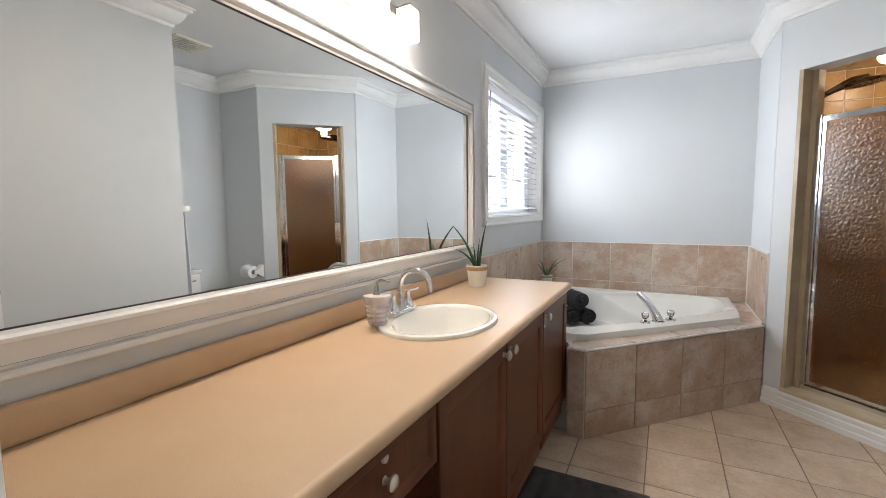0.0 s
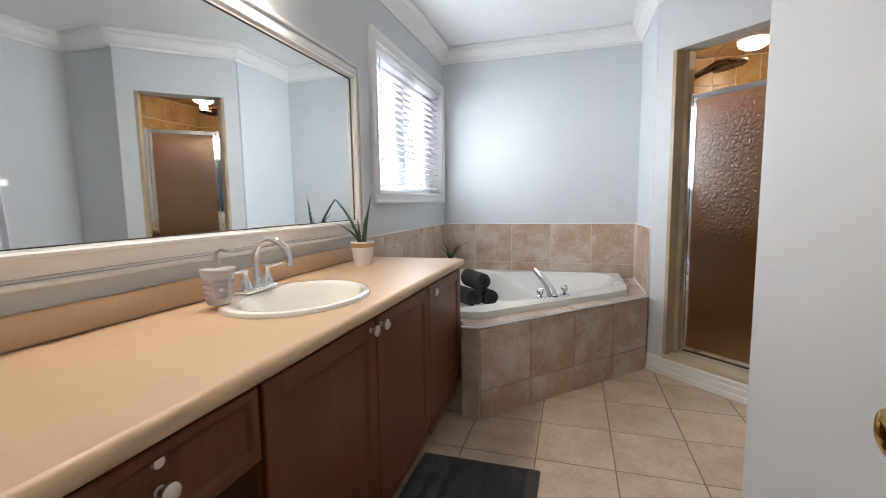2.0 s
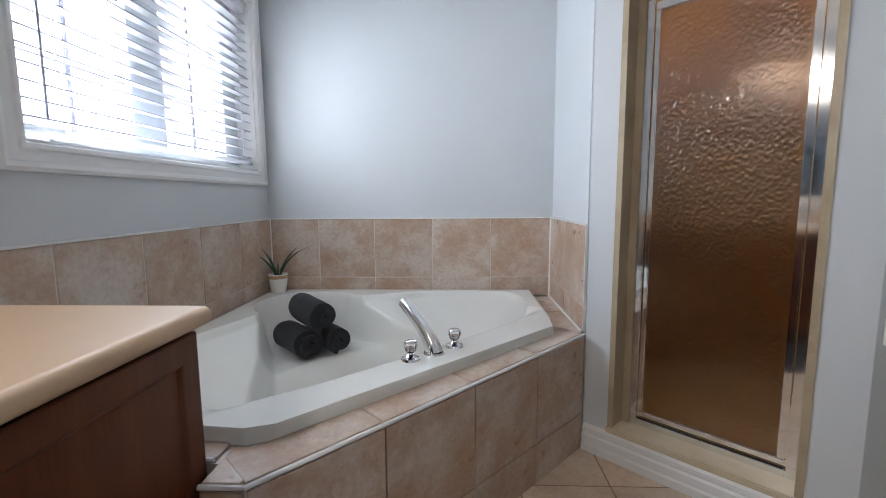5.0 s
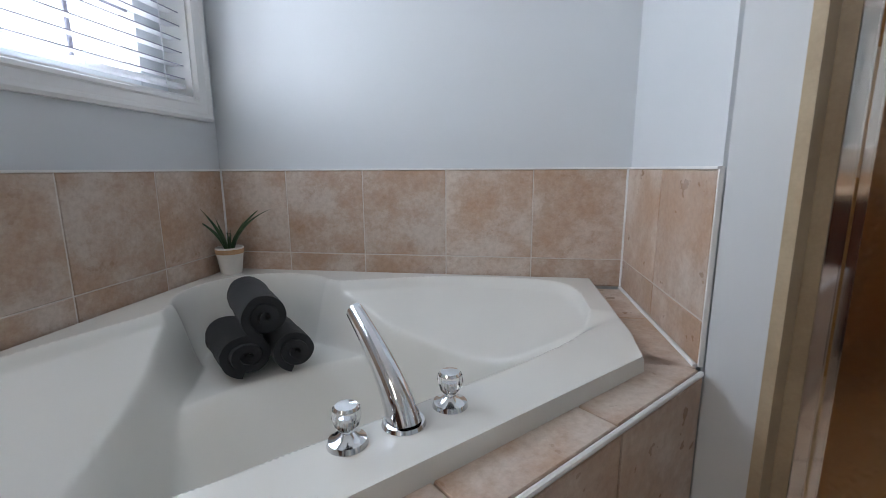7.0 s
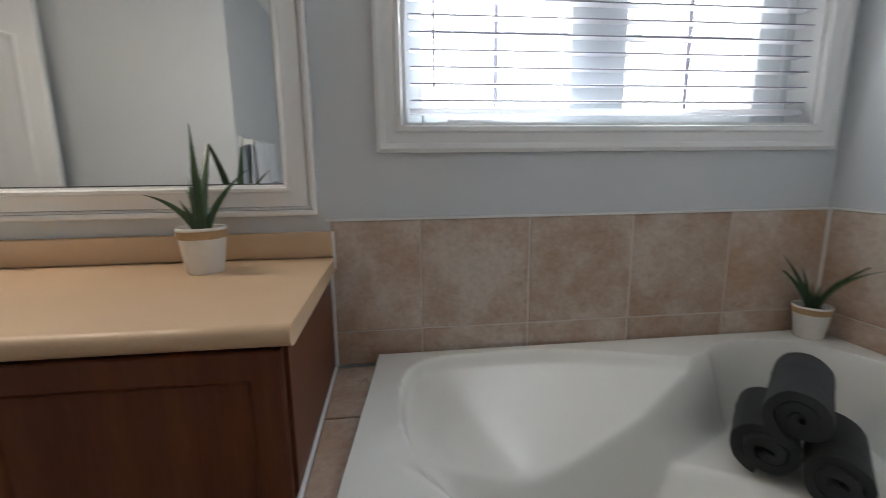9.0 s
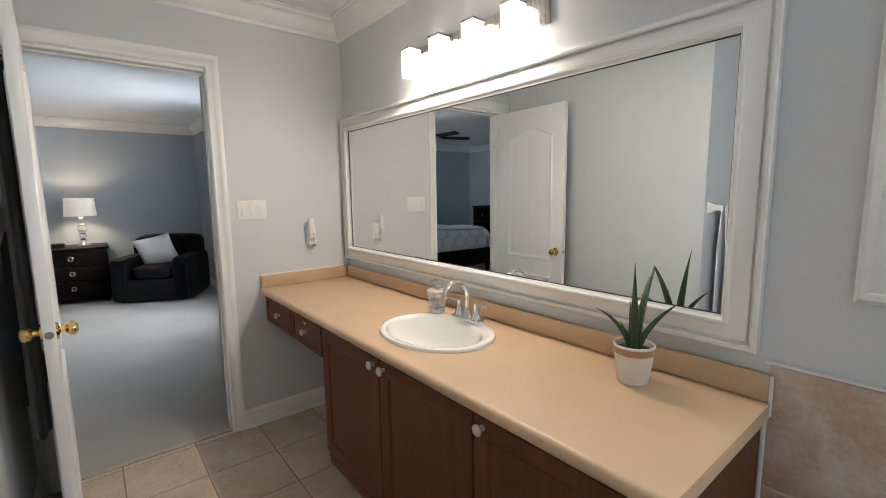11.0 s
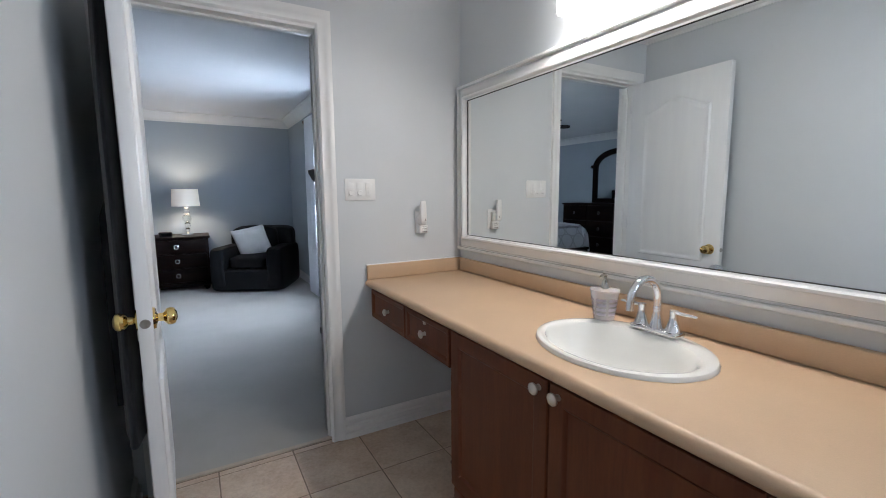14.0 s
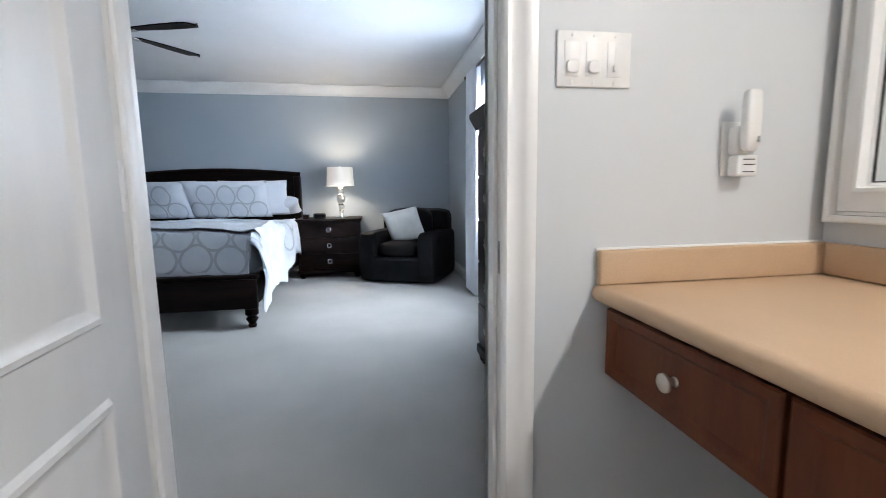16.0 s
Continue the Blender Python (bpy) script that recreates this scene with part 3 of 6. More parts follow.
# ---- bedroom shell ----
BX0, BX1, BY, BH = -0.06, 5.95, -5.24, 2.44
BW = (-3.45, -2.15, 0.75, 2.06)     # bedroom window y, y, z, z
structure("wall_bedroom_north", boxes(((BX0 - 0.1, -WT, 0), (0.0, -WT + 0.001, 2.6)), ((EX + 0.2, -WT, 0), (BX1, -WT + 0.1, 2.6)), ((0.0, -WT - 0.001, 0), (DX0 - 0.019, -WT + 0.001, 2.6)), ((DX1 + 0.002, -WT - 0.001, 0), (EX + 0.2, -WT + 0.001, 2.6)), ((DX0 - 0.019, -WT - 0.001, DZ + 0.002), (DX1 + 0.002, -WT + 0.001, 2.6))), M_BEDWALL, "slate blue bedroom wall with the bathroom door")
structure("wall_bedroom_south", boxes(((BX0 - 0.2, BY - 0.12, 0), (BX1 + 0.1, BY, 2.6))), M_BEDWALL, "slate blue bedroom wall behind the bed")
structure("wall_bedroom_east", boxes(((BX1, BY, 0), (BX1 + 0.12, -WT + 0.1, 2.6))), M_BEDWALL, "slate blue bedroom wall")
structure("wall_bedroom_west", boxes(((BX0 - 0.12, BY, 0), (BX0, BW[0], 2.6)), ((BX0 - 0.12, BW[1], 0), (BX0, -WT, 2.6)), ((BX0 - 0.12, BW[0], 0), (BX0, BW[1], BW[2])), ((BX0 - 0.12, BW[0], BW[3]), (BX0, BW[1], 2.6))), M_BEDWALL, "slate blue bedroom wall with a window")
structure("bedroom_ceiling", boxes(((BX0 - 0.2, BY - 0.1, BH), (BX1 + 0.1, -WT, BH + 0.1))), M_BEDCEIL, "white bedroom ceiling")
bloop = [(BX0, BY), (BX1, BY), (BX1, -WT - 0.001), (BX0, -WT - 0.001)]
COVE = [(0.0, -0.125), (0.012, -0.123), (0.016, -0.105), (0.030, -0.085), (0.055, -0.055), (0.085, -0.028), (0.105, -0.016), (0.118, -0.012), (0.120, 0.0)]
structure("trim_bedroom_crown", moulding([(x, y, BH - 0.002) for x, y in bloop], mitre(bloop), COVE, True), M_TRIM, "white bedroom crown moulding", True)
structure("bedroom_floor", grid_sheet(lambda u, v: (BX0 + (BX1 - BX0) * u, BY + (-0.030 - BY) * v, 0.004), 40, 40), M_CARPET, "pale grey-beige bedroom carpet", True)
for nm, a, b in (("baseboard_bedroom_south", (BX1, BY + 0.0), (BX0, BY)), ("baseboard_bedroom_west", (BX0, BY), (BX0, -WT)), ("baseboard_bedroom_east", (BX1, -WT), (BX1, BY))):
    baseboard(nm, b, a) if nm.endswith("south") else baseboard(nm, b, a)
bwin = thing("window_2", pose(0, 0, 0), "tall white bedroom window behind sheer curtains", "window", "", "structure")
part("window_frame", boxes(((BX0 - 0.1, BW[0], BW[2]), (BX0 + 0.004, BW[0] + 0.05, BW[3])), ((BX0 - 0.1, BW[1] - 0.05, BW[2]), (BX0 + 0.004, BW[1], BW[3])), ((BX0 - 0.1, BW[0] + 0.05, BW[2]), (BX0 + 0.004, BW[1] - 0.05, BW[2] + 0.05)), ((BX0 - 0.1, BW[0] + 0.05, BW[3] - 0.05), (BX0 + 0.004, BW[1] - 0.05, BW[3])), ((BX0 - 0.08, -2.83, BW[2] + 0.05), (BX0 - 0.02, -2.77, BW[3] - 0.05)), bevel=0.004), M_VINYL, bwin)
for y0, y1 in ((BW[0] + 0.05, -2.83), (-2.77, BW[1] - 0.05)):
    pn = part("window_pane", boxes(((BX0 - 0.06, y0, BW[2] + 0.05), (BX0 - 0.056, y1, BW[3] - 0.05))), M_GLASS, bwin, "", False)
    pn.visible_shadow = False


# ---- bathtub and its tiled surround ----
TO = [(0.022, 2.468), (0.60, 2.412), (0.665, 2.436), (1.468, 3.222), (1.482, 3.36), (1.482, 3.922), (0.022, 3.922)]   # tub rim outline
DECK = [(0.012, 2.342), (0.58, 2.342), (0.58, 2.270), (0.671, 2.270), (1.598, 3.245), (1.598, 3.931), (0.012, 3.931)]
RZ = 0.532
CU = Vector((0.01, 3.93))
UD, VD = Vector((1, -1)).normalized(), Vector((1, 1)).normalized()


def smooth_step(t):
    t = min(max(t, 0.0), 1.0)
    return t * t * (3 - 2 * t)


def tub_z(x, y):
    """Height of the tub's shell: two wide side slopes, and a basin with a seat niche in the corner."""
    p = Vector((x, y)) - CU
    u, v = p.dot(UD), abs(p.dot(VD))
    # the rim widens on both sides of the corner seat
    west = x - 0.062 - 0.13 * smooth_step((1.0 - (3.93 - y)) / 0.55)
    north = 3.882 - y - 0.13 * smooth_step((1.0 - (x - 0.01)) / 0.55)
    edges = (west, north, 1.3 * (y - 2.525), 1.3 * (1.418 - x), 1.6 * (1.385 - u))
    near = -math.log(sum(math.exp(-11 * e) for e in edges)) / 11 + 0.012
    t = min(max(near / 0.70, 0.0), 1.0)
    side = 0.020 * smooth_step(near / 0.024) + 0.335 * t * (1.25 - 0.25 * t)
    front = smooth_step((1.375 - u) / 0.26)
    if u < 0.45:
        half = math.sqrt(max(0.0, 0.256 ** 2 - (u - 0.45) ** 2)) if u > 0.194 else -0.1
    else:
        half = 0.256 + 0.58 * (u - 0.45)
    niche = smooth_step((half - v) / (0.075 + 0.20 * max(0.0, u - 0.45)))
    basin = niche * front * (0.232 + 0.20 * smooth_step((u - 0.64 - 0.5 * v * v) / 0.16))
    return RZ - (side ** 12 + basin ** 12) ** (1 / 12)


bathtub = thing("bathtub", pose(0, 0, 0), "white glossy acrylic corner bathtub set in a tiled deck", "bathtub")
bm = bmesh.new()
NX, NYY = 230, 230
gv = {}
for i in range(NX + 1):
    for j in range(NYY + 1):
        x, y = 0.022 + 1.46 * i / NX, 2.412 + 1.51 * j / NYY
        gv[i, j] = bm.verts.new((x, y, tub_z(x, y)))
for i in range(NX):
    for j in range(NYY):
        bm.faces.new((gv[i, j], gv[i + 1, j], gv[i + 1, j + 1], gv[i, j + 1]))
for k in range(len(TO)):
    a, b = Vector((*TO[k], 0)), Vector((*TO[(k + 1) % len(TO)], 0))
    d = (b - a).normalized()
    if max(abs(d.x), abs(d.y)) > 0.99 and k >= 4:
        continue
    res = bmesh.ops.bisect_plane(bm, geom=bm.verts[:] + bm.edges[:] + bm.faces[:], plane_co=a, plane_no=Vector((d.y, -d.x, 0)), clear_outer=True)
ed = [e for e in bm.edges if e.is_boundary]
prev = ed
for dz, shrink in ((-0.006, -0.004), (-0.036, -0.004), (-0.040, 0.004)):
    ex = bmesh.ops.extrude_edge_only(bm, edges=prev)
    nv = [g for g in ex["geom"] if isinstance(g, bmesh.types.BMVert)]
    for v in nv:
        c = Vector((0.62, 3.2))
        dd = (Vector((v.co.x, v.co.y)) - c).normalized()
        v.co.z = RZ + dz
        if dz > -0.039:
            v.co.x += dd.x * 0.003
            v.co.y += dd.y * 0.003
    prev = [g for g in ex["geom"] if isinstance(g, bmesh.types.BMEdge) and g.is_boundary]
part("basin", bm, M_ACRYLIC, bathtub)
part("drain", lathe([(0.0, 0.004), (0.030, 0.004), (0.034, 0.0)], 24), M_CHROME, bathtub, "chrome drain", True, pose(0.74, 3.20, 0.092))
part("overflow_plate", lathe([(0.0, 0.010), (0.030, 0.009), (0.036, 0.0)], 24), M_CHROME, bathtub, "chrome overflow plate", True, pose(0.945, 3.045, 0.40, -70, 0, 45))

# the deck: front walls and a top ring that leaves the basin free
bm = bmesh.new()
INNER = [(0.030, 2.480), (0.56, 2.480), (0.60, 2.455), (0.69, 2.475), (1.445, 3.245), (1.460, 3.914), (0.030, 3.914)]
ring_o = [bm.verts.new((x, y, 0.490)) for x, y in DECK]
ring_i = [bm.verts.new((x, y, 0.490)) for x, y in INNER]
ring_b = [bm.verts.new((x, y, 0.0)) for x, y in DECK]
for i in range(7):
    j = (i + 1) % 7
    bm.faces.new((ring_b[i], ring_b[j], ring_o[j], ring_o[i]))
    if i < 5:
        bm.faces.new((ring_o[i], ring_o[j], ring_i[j], ring_i[i]))
deck = tagged(part("tub_deck", bm, M_GROUT_W, None, "", False), "tiled deck and apron round the corner bathtub", "tub surround", "", "structure")

# tub filler: a deck spout and two handles with clear knobs
filler = thing("tub_faucet", pose(1.006, 2.906, RZ + 0.0005, 0, 0, -45), "polished chrome bathtub spout on the tub rim", "faucet")
# the spout is built along local +y and turned to reach over the basin
path, rad = [], []
for i in range(15):
    t = i / 14
    path.append((0, 0.002 + 0.168 * t ** 1.35, 0.146 * t ** 0.86))
    rad.append((0.036 - 0.017 * t ** 0.7) if t > 0.01 else 0.036)
FILLER_TURN = Matrix.Rotation(radians(90), 4, "Z")
part("spout", sweep(path, rad, 16, None, 0.8), M_CHROME, filler, "", True, FILLER_TURN @ pose(0, 0, 0))
part("base_ring", lathe([(0.0, 0.006), (0.034, 0.006), (0.037, 0.0)], 28), M_CHROME, filler)
for dx, dy in ((0.934, 2.842), (1.074, 2.970)):
    hd = thing("tub_tap", pose(dx, dy, RZ + 0.0005) @ Matrix.Scale(0.88, 4), "chrome bathtub tap with a faceted clear knob", "tap", "tub taps")
    part("escutcheon", lathe([(0.0, 0.022), (0.012, 0.022), (0.020, 0.014), (0.033, 0.009), (0.036, 0.0)], 28), M_CHROME, hd)
    part("stem", lathe([(0.0, 0.050), (0.010, 0.050), (0.010, 0.016)], 16), M_CHROME, hd)
    part("knob", lathe([(0.0, 0.028), (0.014, 0.028), (0.021, 0.036), (0.026, 0.052), (0.024, 0.066), (0.0, 0.067)], 10), M_ACRYLKNOB, hd, "clear faceted acrylic knob", False)
    part("cap", lathe([(0.0, 0.073), (0.019, 0.071), (0.022, 0.0665), (0.0, 0.0665)], 24), M_CHROME, hd, "chrome cap")


# rolled towels stacked on the tub's seat
def towel_roll(r, length, turns, seed):
    rnd = random.Random(seed)
    bm = bmesh.new()
    n = int(turns * 26)
    th = r / (turns + 0.6)
    rows = 9
    vs = []
    for k in range(rows + 1):
        row = []
        for i in range(n + 1):
            a = 2 * math.pi * turns * i / n
            rr = th * 0.35 + th * turns * i / n
            wob = 1 + 0.06 * math.sin(a * 2 + seed) + 0.05 * noise.noise(Vector((a, k * 0.7, seed))) + 0.03 * noise.noise(Vector((a * 2.3, k * 1.5, seed + 7)))
            row.append(bm.verts.new((rr * math.cos(a) * wob, length * (k / rows - 0.5) * (0.93 + 0.07 * math.cos(a * 0.5 + seed)) + 0.012 * noise.noise(Vector((i * 0.12, seed, k))), rr * math.sin(a) * wob * 0.95)))
        vs.append(row)
    for k in range(rows):
        for i in range(n):
            bm.faces.new((vs[k][i], vs[k][i + 1], vs[k + 1][i + 1], vs[k + 1][i]))
    bmesh.ops.recalc_face_normals(bm, faces=bm.faces)
    bmesh.ops.solidify(bm, geom=bm.faces[:], thickness=th * 0.86)
    return bm


for k, (x, y, z, r, tilt, yaw) in enumerate(((0.312, 3.506, 0.383, 0.088, 0, 46), (0.434, 3.584, 0.375, 0.080, 0, 43), (0.384, 3.516, 0.512, 0.086, 2, 42))):
    tagged(part("rolled_towel", towel_roll(r, 0.27, 2.7, k + 2), M_TOWEL, None, "", True, pose(x, y, z, tilt, 0, yaw)), "charcoal terry towel rolled up in a stack of three", "towel", "rolled towels")


ZC = 0.833         # countertop
FX = 0.560         # face of the vanity fronts
# ---- aloe in a banded pot ----
def aloe(name, at, scale, leaves, turn=0.0, label=""):
    pl = thing(name, pose(*at, 0, 0, turn), label, "plant")
    s = scale
    pot = part("pot", lathe([(0.0, 0.0), (0.042 * s, 0.0), (0.045 * s, 0.004 * s), (0.060 * s, 0.118 * s), (0.058 * s, 0.121 * s), (0.054 * s, 0.118 * s), (0.052 * s, 0.10 * s), (0.0, 0.10 * s)], 40), M_POT, pl)
    part("band", lathe([(0.0572 * s, 0.092 * s), (0.0590 * s, 0.093 * s), (0.0610 * s, 0.112 * s), (0.0596 * s, 0.113 * s)], 40), M_POTBAND, pot, "tan band under the pot's rim")
    part("soil", lathe([(0.0, 0.107 * s), (0.03 * s, 0.106 * s), (0.053 * s, 0.1005 * s)], 24), M_SOIL, pl)
    for az, lean, length, w in leaves:
        bm = bmesh.new()
        a = radians(az)
        pts, rr = [], []
        for i in range(11):
            t = i / 10
            out = 0.012 + length * lean * (t ** 1.5)
            pts.append((math.cos(a) * out * s, math.sin(a) * out * s, (0.098 + length * math.sqrt(max(0.05, 1 - lean * lean * t)) * t) * s))
            rr.append(max(0.0006, w * (1 - t ** 1.7) * (0.8 + 0.5 * t * (1 - t))) * s)
        sweep(pts, rr, 10, bm, 0.5)
        # teeth along both margins
        side = Vector((-math.sin(a), math.cos(a), 0))
        for i in range(1, 9):
            for sg in (-1, 1):
                c = Vector(pts[i]) + side * sg * rr[i] * 0.96
                up = (Vector(pts[i + 1]) - Vector(pts[i])).normalized() * 0.003 * s
                tip = c + side * sg * 0.0018 * s + up * 0.6
                q = [bm.verts.new(c - up), bm.verts.new(c + up), bm.verts.new(c + Vector((math.cos(a), math.sin(a), 0)) * 0.002 * s), bm.verts.new(tip)]
                for f in ((0, 1, 3), (1, 2, 3), (2, 0, 3), (0, 2, 1)):
                    bm.faces.new([q[n] for n in f])
        part("leaf", bm, M_ALOE, pl)
    return pl


aloe("potted_aloe", (0.145, 2.055, ZC), 0.94, [(186, 0.52, 0.33, 0.0158), (20, 0.16, 0.28, 0.0160), (272, 0.74, 0.16, 0.0115), (245, 0.10, 0.15, 0.0125), (105, 0.55, 0.20, 0.0115), (320, 0.35, 0.10, 0.012), (215, 0.72, 0.17, 0.012)], 0, "green aloe in a white tan-banded pot on the countertop")
aloe("potted_aloe", (0.080, 3.842, RZ + 0.0005), 0.88, [(235, 0.42, 0.22, 0.014), (215, 0.60, 0.20, 0.013), (50, 0.62, 0.25, 0.015), (10, 0.70, 0.27, 0.015), (190, 0.25, 0.16, 0.013), (20, 0.40, 0.15, 0.013), (300, 0.22, 0.11, 0.010), (110, 0.3, 0.10, 0.010), (265, 0.35, 0.08, 0.009), (345, 0.35, 0.09, 0.009)], 0, "small aloe in a white pot on the bathtub corner")

# ---- vanity ----


def knob(parent, x, y, z):
    k = part("knob", lathe([(0.0, 0.030), (0.010, 0.029), (0.0165, 0.024), (0.0165, 0.019), (0.008, 0.013), (0.007, 0.004), (0.010, 0.0)], 20), M_KNOB, parent, "brushed nickel knob", True, pose(x, y, z, 0, 90, 0))
    return k


M_KNOB = material("brushed nickel knob", (0.66, 0.62, 0.56), (0.74, 0.70, 0.64), 0.3, 1.0, scale=40)


def panel_front(name, parent, y0, y1, z0, z1, rail, label="", raised=False):
    """A cabinet front with a frame and a recessed panel in the plane x = FX."""
    bm = bmesh.new()
    prof = [(0.0, -0.019), (0.0, -0.003), (0.003, 0.0), (rail - 0.012, 0.0), (rail - 0.006, -0.003), (rail, -0.009)]
    frame_moulding(y0, y1, z0, z1, prof, FX, bm)
    box(bm, (FX - 0.017, y0 + rail - 0.002, z0 + rail - 0.002), (FX - 0.009 + (0.003 if raised else 0), y1 - rail + 0.002, z1 - rail + 0.002))
    return part(name, bm, M_CHERRY, parent, label)


unit = thing("vanity_drawer_unit", pose(0, 0, 0), "cherry-stained drawer unit over the open knee space", "cabinet", "vanity units")
part("body", boxes(((0.022, 0.006, 0.638), (FX - 0.020, 0.818, 0.793)), bevel=0.002), M_CHERRY_H, unit)
for y0, y1, ky in ((0.026, 0.430, 0.232), (0.440, 0.814, 0.610)):
    dr = panel_front("drawer", unit, y0, y1, 0.640, 0.786, 0.028)
    knob(dr, FX - 0.010, ky, 0.711)
lk = part("lock", lathe([(0.0, 0.006), (0.009, 0.006), (0.011, 0.0)], 20), M_KNOB, unit, "round nickel drawer lock", True, pose(FX - 0.010, 0.610, 0.757, 0, 90, 0))
unit2 = thing("vanity_double_cabinet", pose(0, 0, 0), "cherry-stained cabinet with two panelled doors under the sink", "cabinet", "vanity units")
part("body", boxes(((0.022, 0.822, 0.135), (FX - 0.020, 0.840, 0.793)), ((0.022, 1.800, 0.135), (FX - 0.020, 1.818, 0.793)), ((0.022, 0.840, 0.135), (FX - 0.020, 1.800, 0.153)), ((0.022, 0.840, 0.153), (0.030, 1.800, 0.793)), ((FX - 0.030, 0.840, 0.153), (FX - 0.020, 1.800, 0.793))), M_CHERRY, unit2)
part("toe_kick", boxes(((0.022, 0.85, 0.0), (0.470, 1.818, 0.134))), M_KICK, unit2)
for y0, y1, ky in ((0.826, 1.320, 1.288), (1.326, 1.818, 1.359)):
    dr = panel_front("cabinet_door", unit2, y0, y1, 0.195, 0.786, 0.060)
    knob(dr, FX - 0.001, ky, 0.756)
part("valance", boxes(((FX - 0.056, 0.826, 0.128), (FX - 0.006, 1.818, 0.190)), bevel=0.014, seg=3), M_CHERRY_H, unit2)
unit3 = thing("vanity_single_cabinet", pose(0, 0, 0), "cherry-stained cabinet with one panelled door beside the tub", "cabinet", "vanity units")
part("body", boxes(((0.022, 1.822, 0.135), (FX - 0.020, 2.334, 0.793)), bevel=0.002), M_CHERRY, unit3)
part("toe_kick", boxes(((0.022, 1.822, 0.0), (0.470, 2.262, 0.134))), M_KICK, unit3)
dr = panel_front("cabinet_door", unit3, 1.824, 2.330, 0.195, 0.786, 0.060)
knob(dr, FX - 0.001, 1.860, 0.756)
part("valance", boxes(((FX - 0.056, 1.822, 0.128), (FX - 0.006, 2.262, 0.190)), bevel=0.014, seg=3), M_CHERRY_H, unit3)
part("end_panel", boxes(((0.024, 2.3345, 0.50), (FX - 0.02, 2.3375, 0.793))), M_CHERRY, unit3, "", False)

# countertop: a slab with a rounded front edge and a hole for the sink
SCX, SCY, SRX, SRY = 0.298, 1.328, 0.208, 0.258
counter = thing("countertop", pose(0, 0, 0), "peach laminate countertop with a rounded front edge", "countertop")
bm = bmesh.new()
y0, y1, xb, xf = 0.002, 2.352, 0.002, 0.562
ya, yb = 1.00, 1.66
for a, b in ((y0, ya), (yb, y1)):
    bm.faces.new([bm.verts.new(p) for p in ((xb, a, ZC), (xf, a, ZC), (xf, b, ZC), (xb, b, ZC))])
angs = sorted([2 * math.pi * i / 64 for i in range(64)] + [math.atan2(yy - SCY, xx - SCX) % (2 * math.pi) for xx in (xb, xf) for yy in (ya, yb)])
inner, outer = [], []
for a in angs:
    c, s = math.cos(a), math.sin(a)
    inner.append(bm.verts.new((SCX + 0.9 * SRX * c, SCY + 0.9 * SRY * s, ZC)))
    k = min(((xf - SCX) / c if c > 1e-9 else (xb - SCX) / c if c < -1e-9 else 1e9), ((yb - SCY) / s if s > 1e-9 else (ya - SCY) / s if s < -1e-9 else 1e9))
    outer.append(bm.verts.new((SCX + k * c, SCY + k * s, ZC)))
for i in range(len(angs)):
    j = (i + 1) % len(angs)
    bm.faces.new((inner[i], outer[i], outer[j], inner[j]))
edge = [(xf, ZC)] + [(xf + 0.019 * math.sin(radians(a)), ZC - 0.019 + 0.019 * math.cos(radians(a))) for a in (15, 30, 45, 60, 75, 90, 110, 130, 150, 170)] + [(xf - 0.01, ZC - 0.040), (xf - 0.06, ZC - 0.040)]
rings = [[bm.verts.new((x, y, z)) for x, z in edge] for y in (y0, y1)]
for i in range(len(edge) - 1):
    bm.faces.new((rings[0][i], rings[1][i], rings[1][i + 1], rings[0][i + 1]))
for r in rings:
    bm.faces.new(r + [bm.verts.new((xb, r[0].co.y, ZC - 0.040)), bm.verts.new((xb, r[0].co.y, ZC))])
bmesh.ops.remove_doubles(bm, verts=bm.verts[:], dist=0.0005)
part("slab", bm, M_LAMINATE, counter)
part("backsplash", boxes(((0.001, 0.023, ZC + 0.0005), (0.021, 2.350, ZC + 0.075)), bevel=0.005, seg=3), M_LAMINATE, counter)
part("side_splash", boxes(((0.001, 0.001, ZC + 0.0005), (0.574, 0.0225, ZC + 0.075)), bevel=0.005, seg=3), M_LAMINATE, counter)
part("caulk_bead", sweep([(0.004, 0.004, ZC + 0.076), (0.574, 0.004, ZC + 0.076)], 0.0035, 8), M_PLASTIC, counter, "white caulk bead")
part("caulk_bead", sweep([(0.022, 2.3525, ZC - 0.03), (0.022, 2.3525, ZC + 0.075)], 0.0045, 8), M_PLASTIC, counter, "white caulk bead")
part("caulk_bead", sweep([(0.03, 2.340, 0.501), (0.57, 2.340, 0.501)], 0.005, 8), M_PLASTIC, counter, "white caulk bead")
part("caulk_bead", sweep([(0.016, 2.341, 0.50), (0.016, 2.341, 0.793)], 0.006, 8), M_PLASTIC, counter, "white caulk bead")

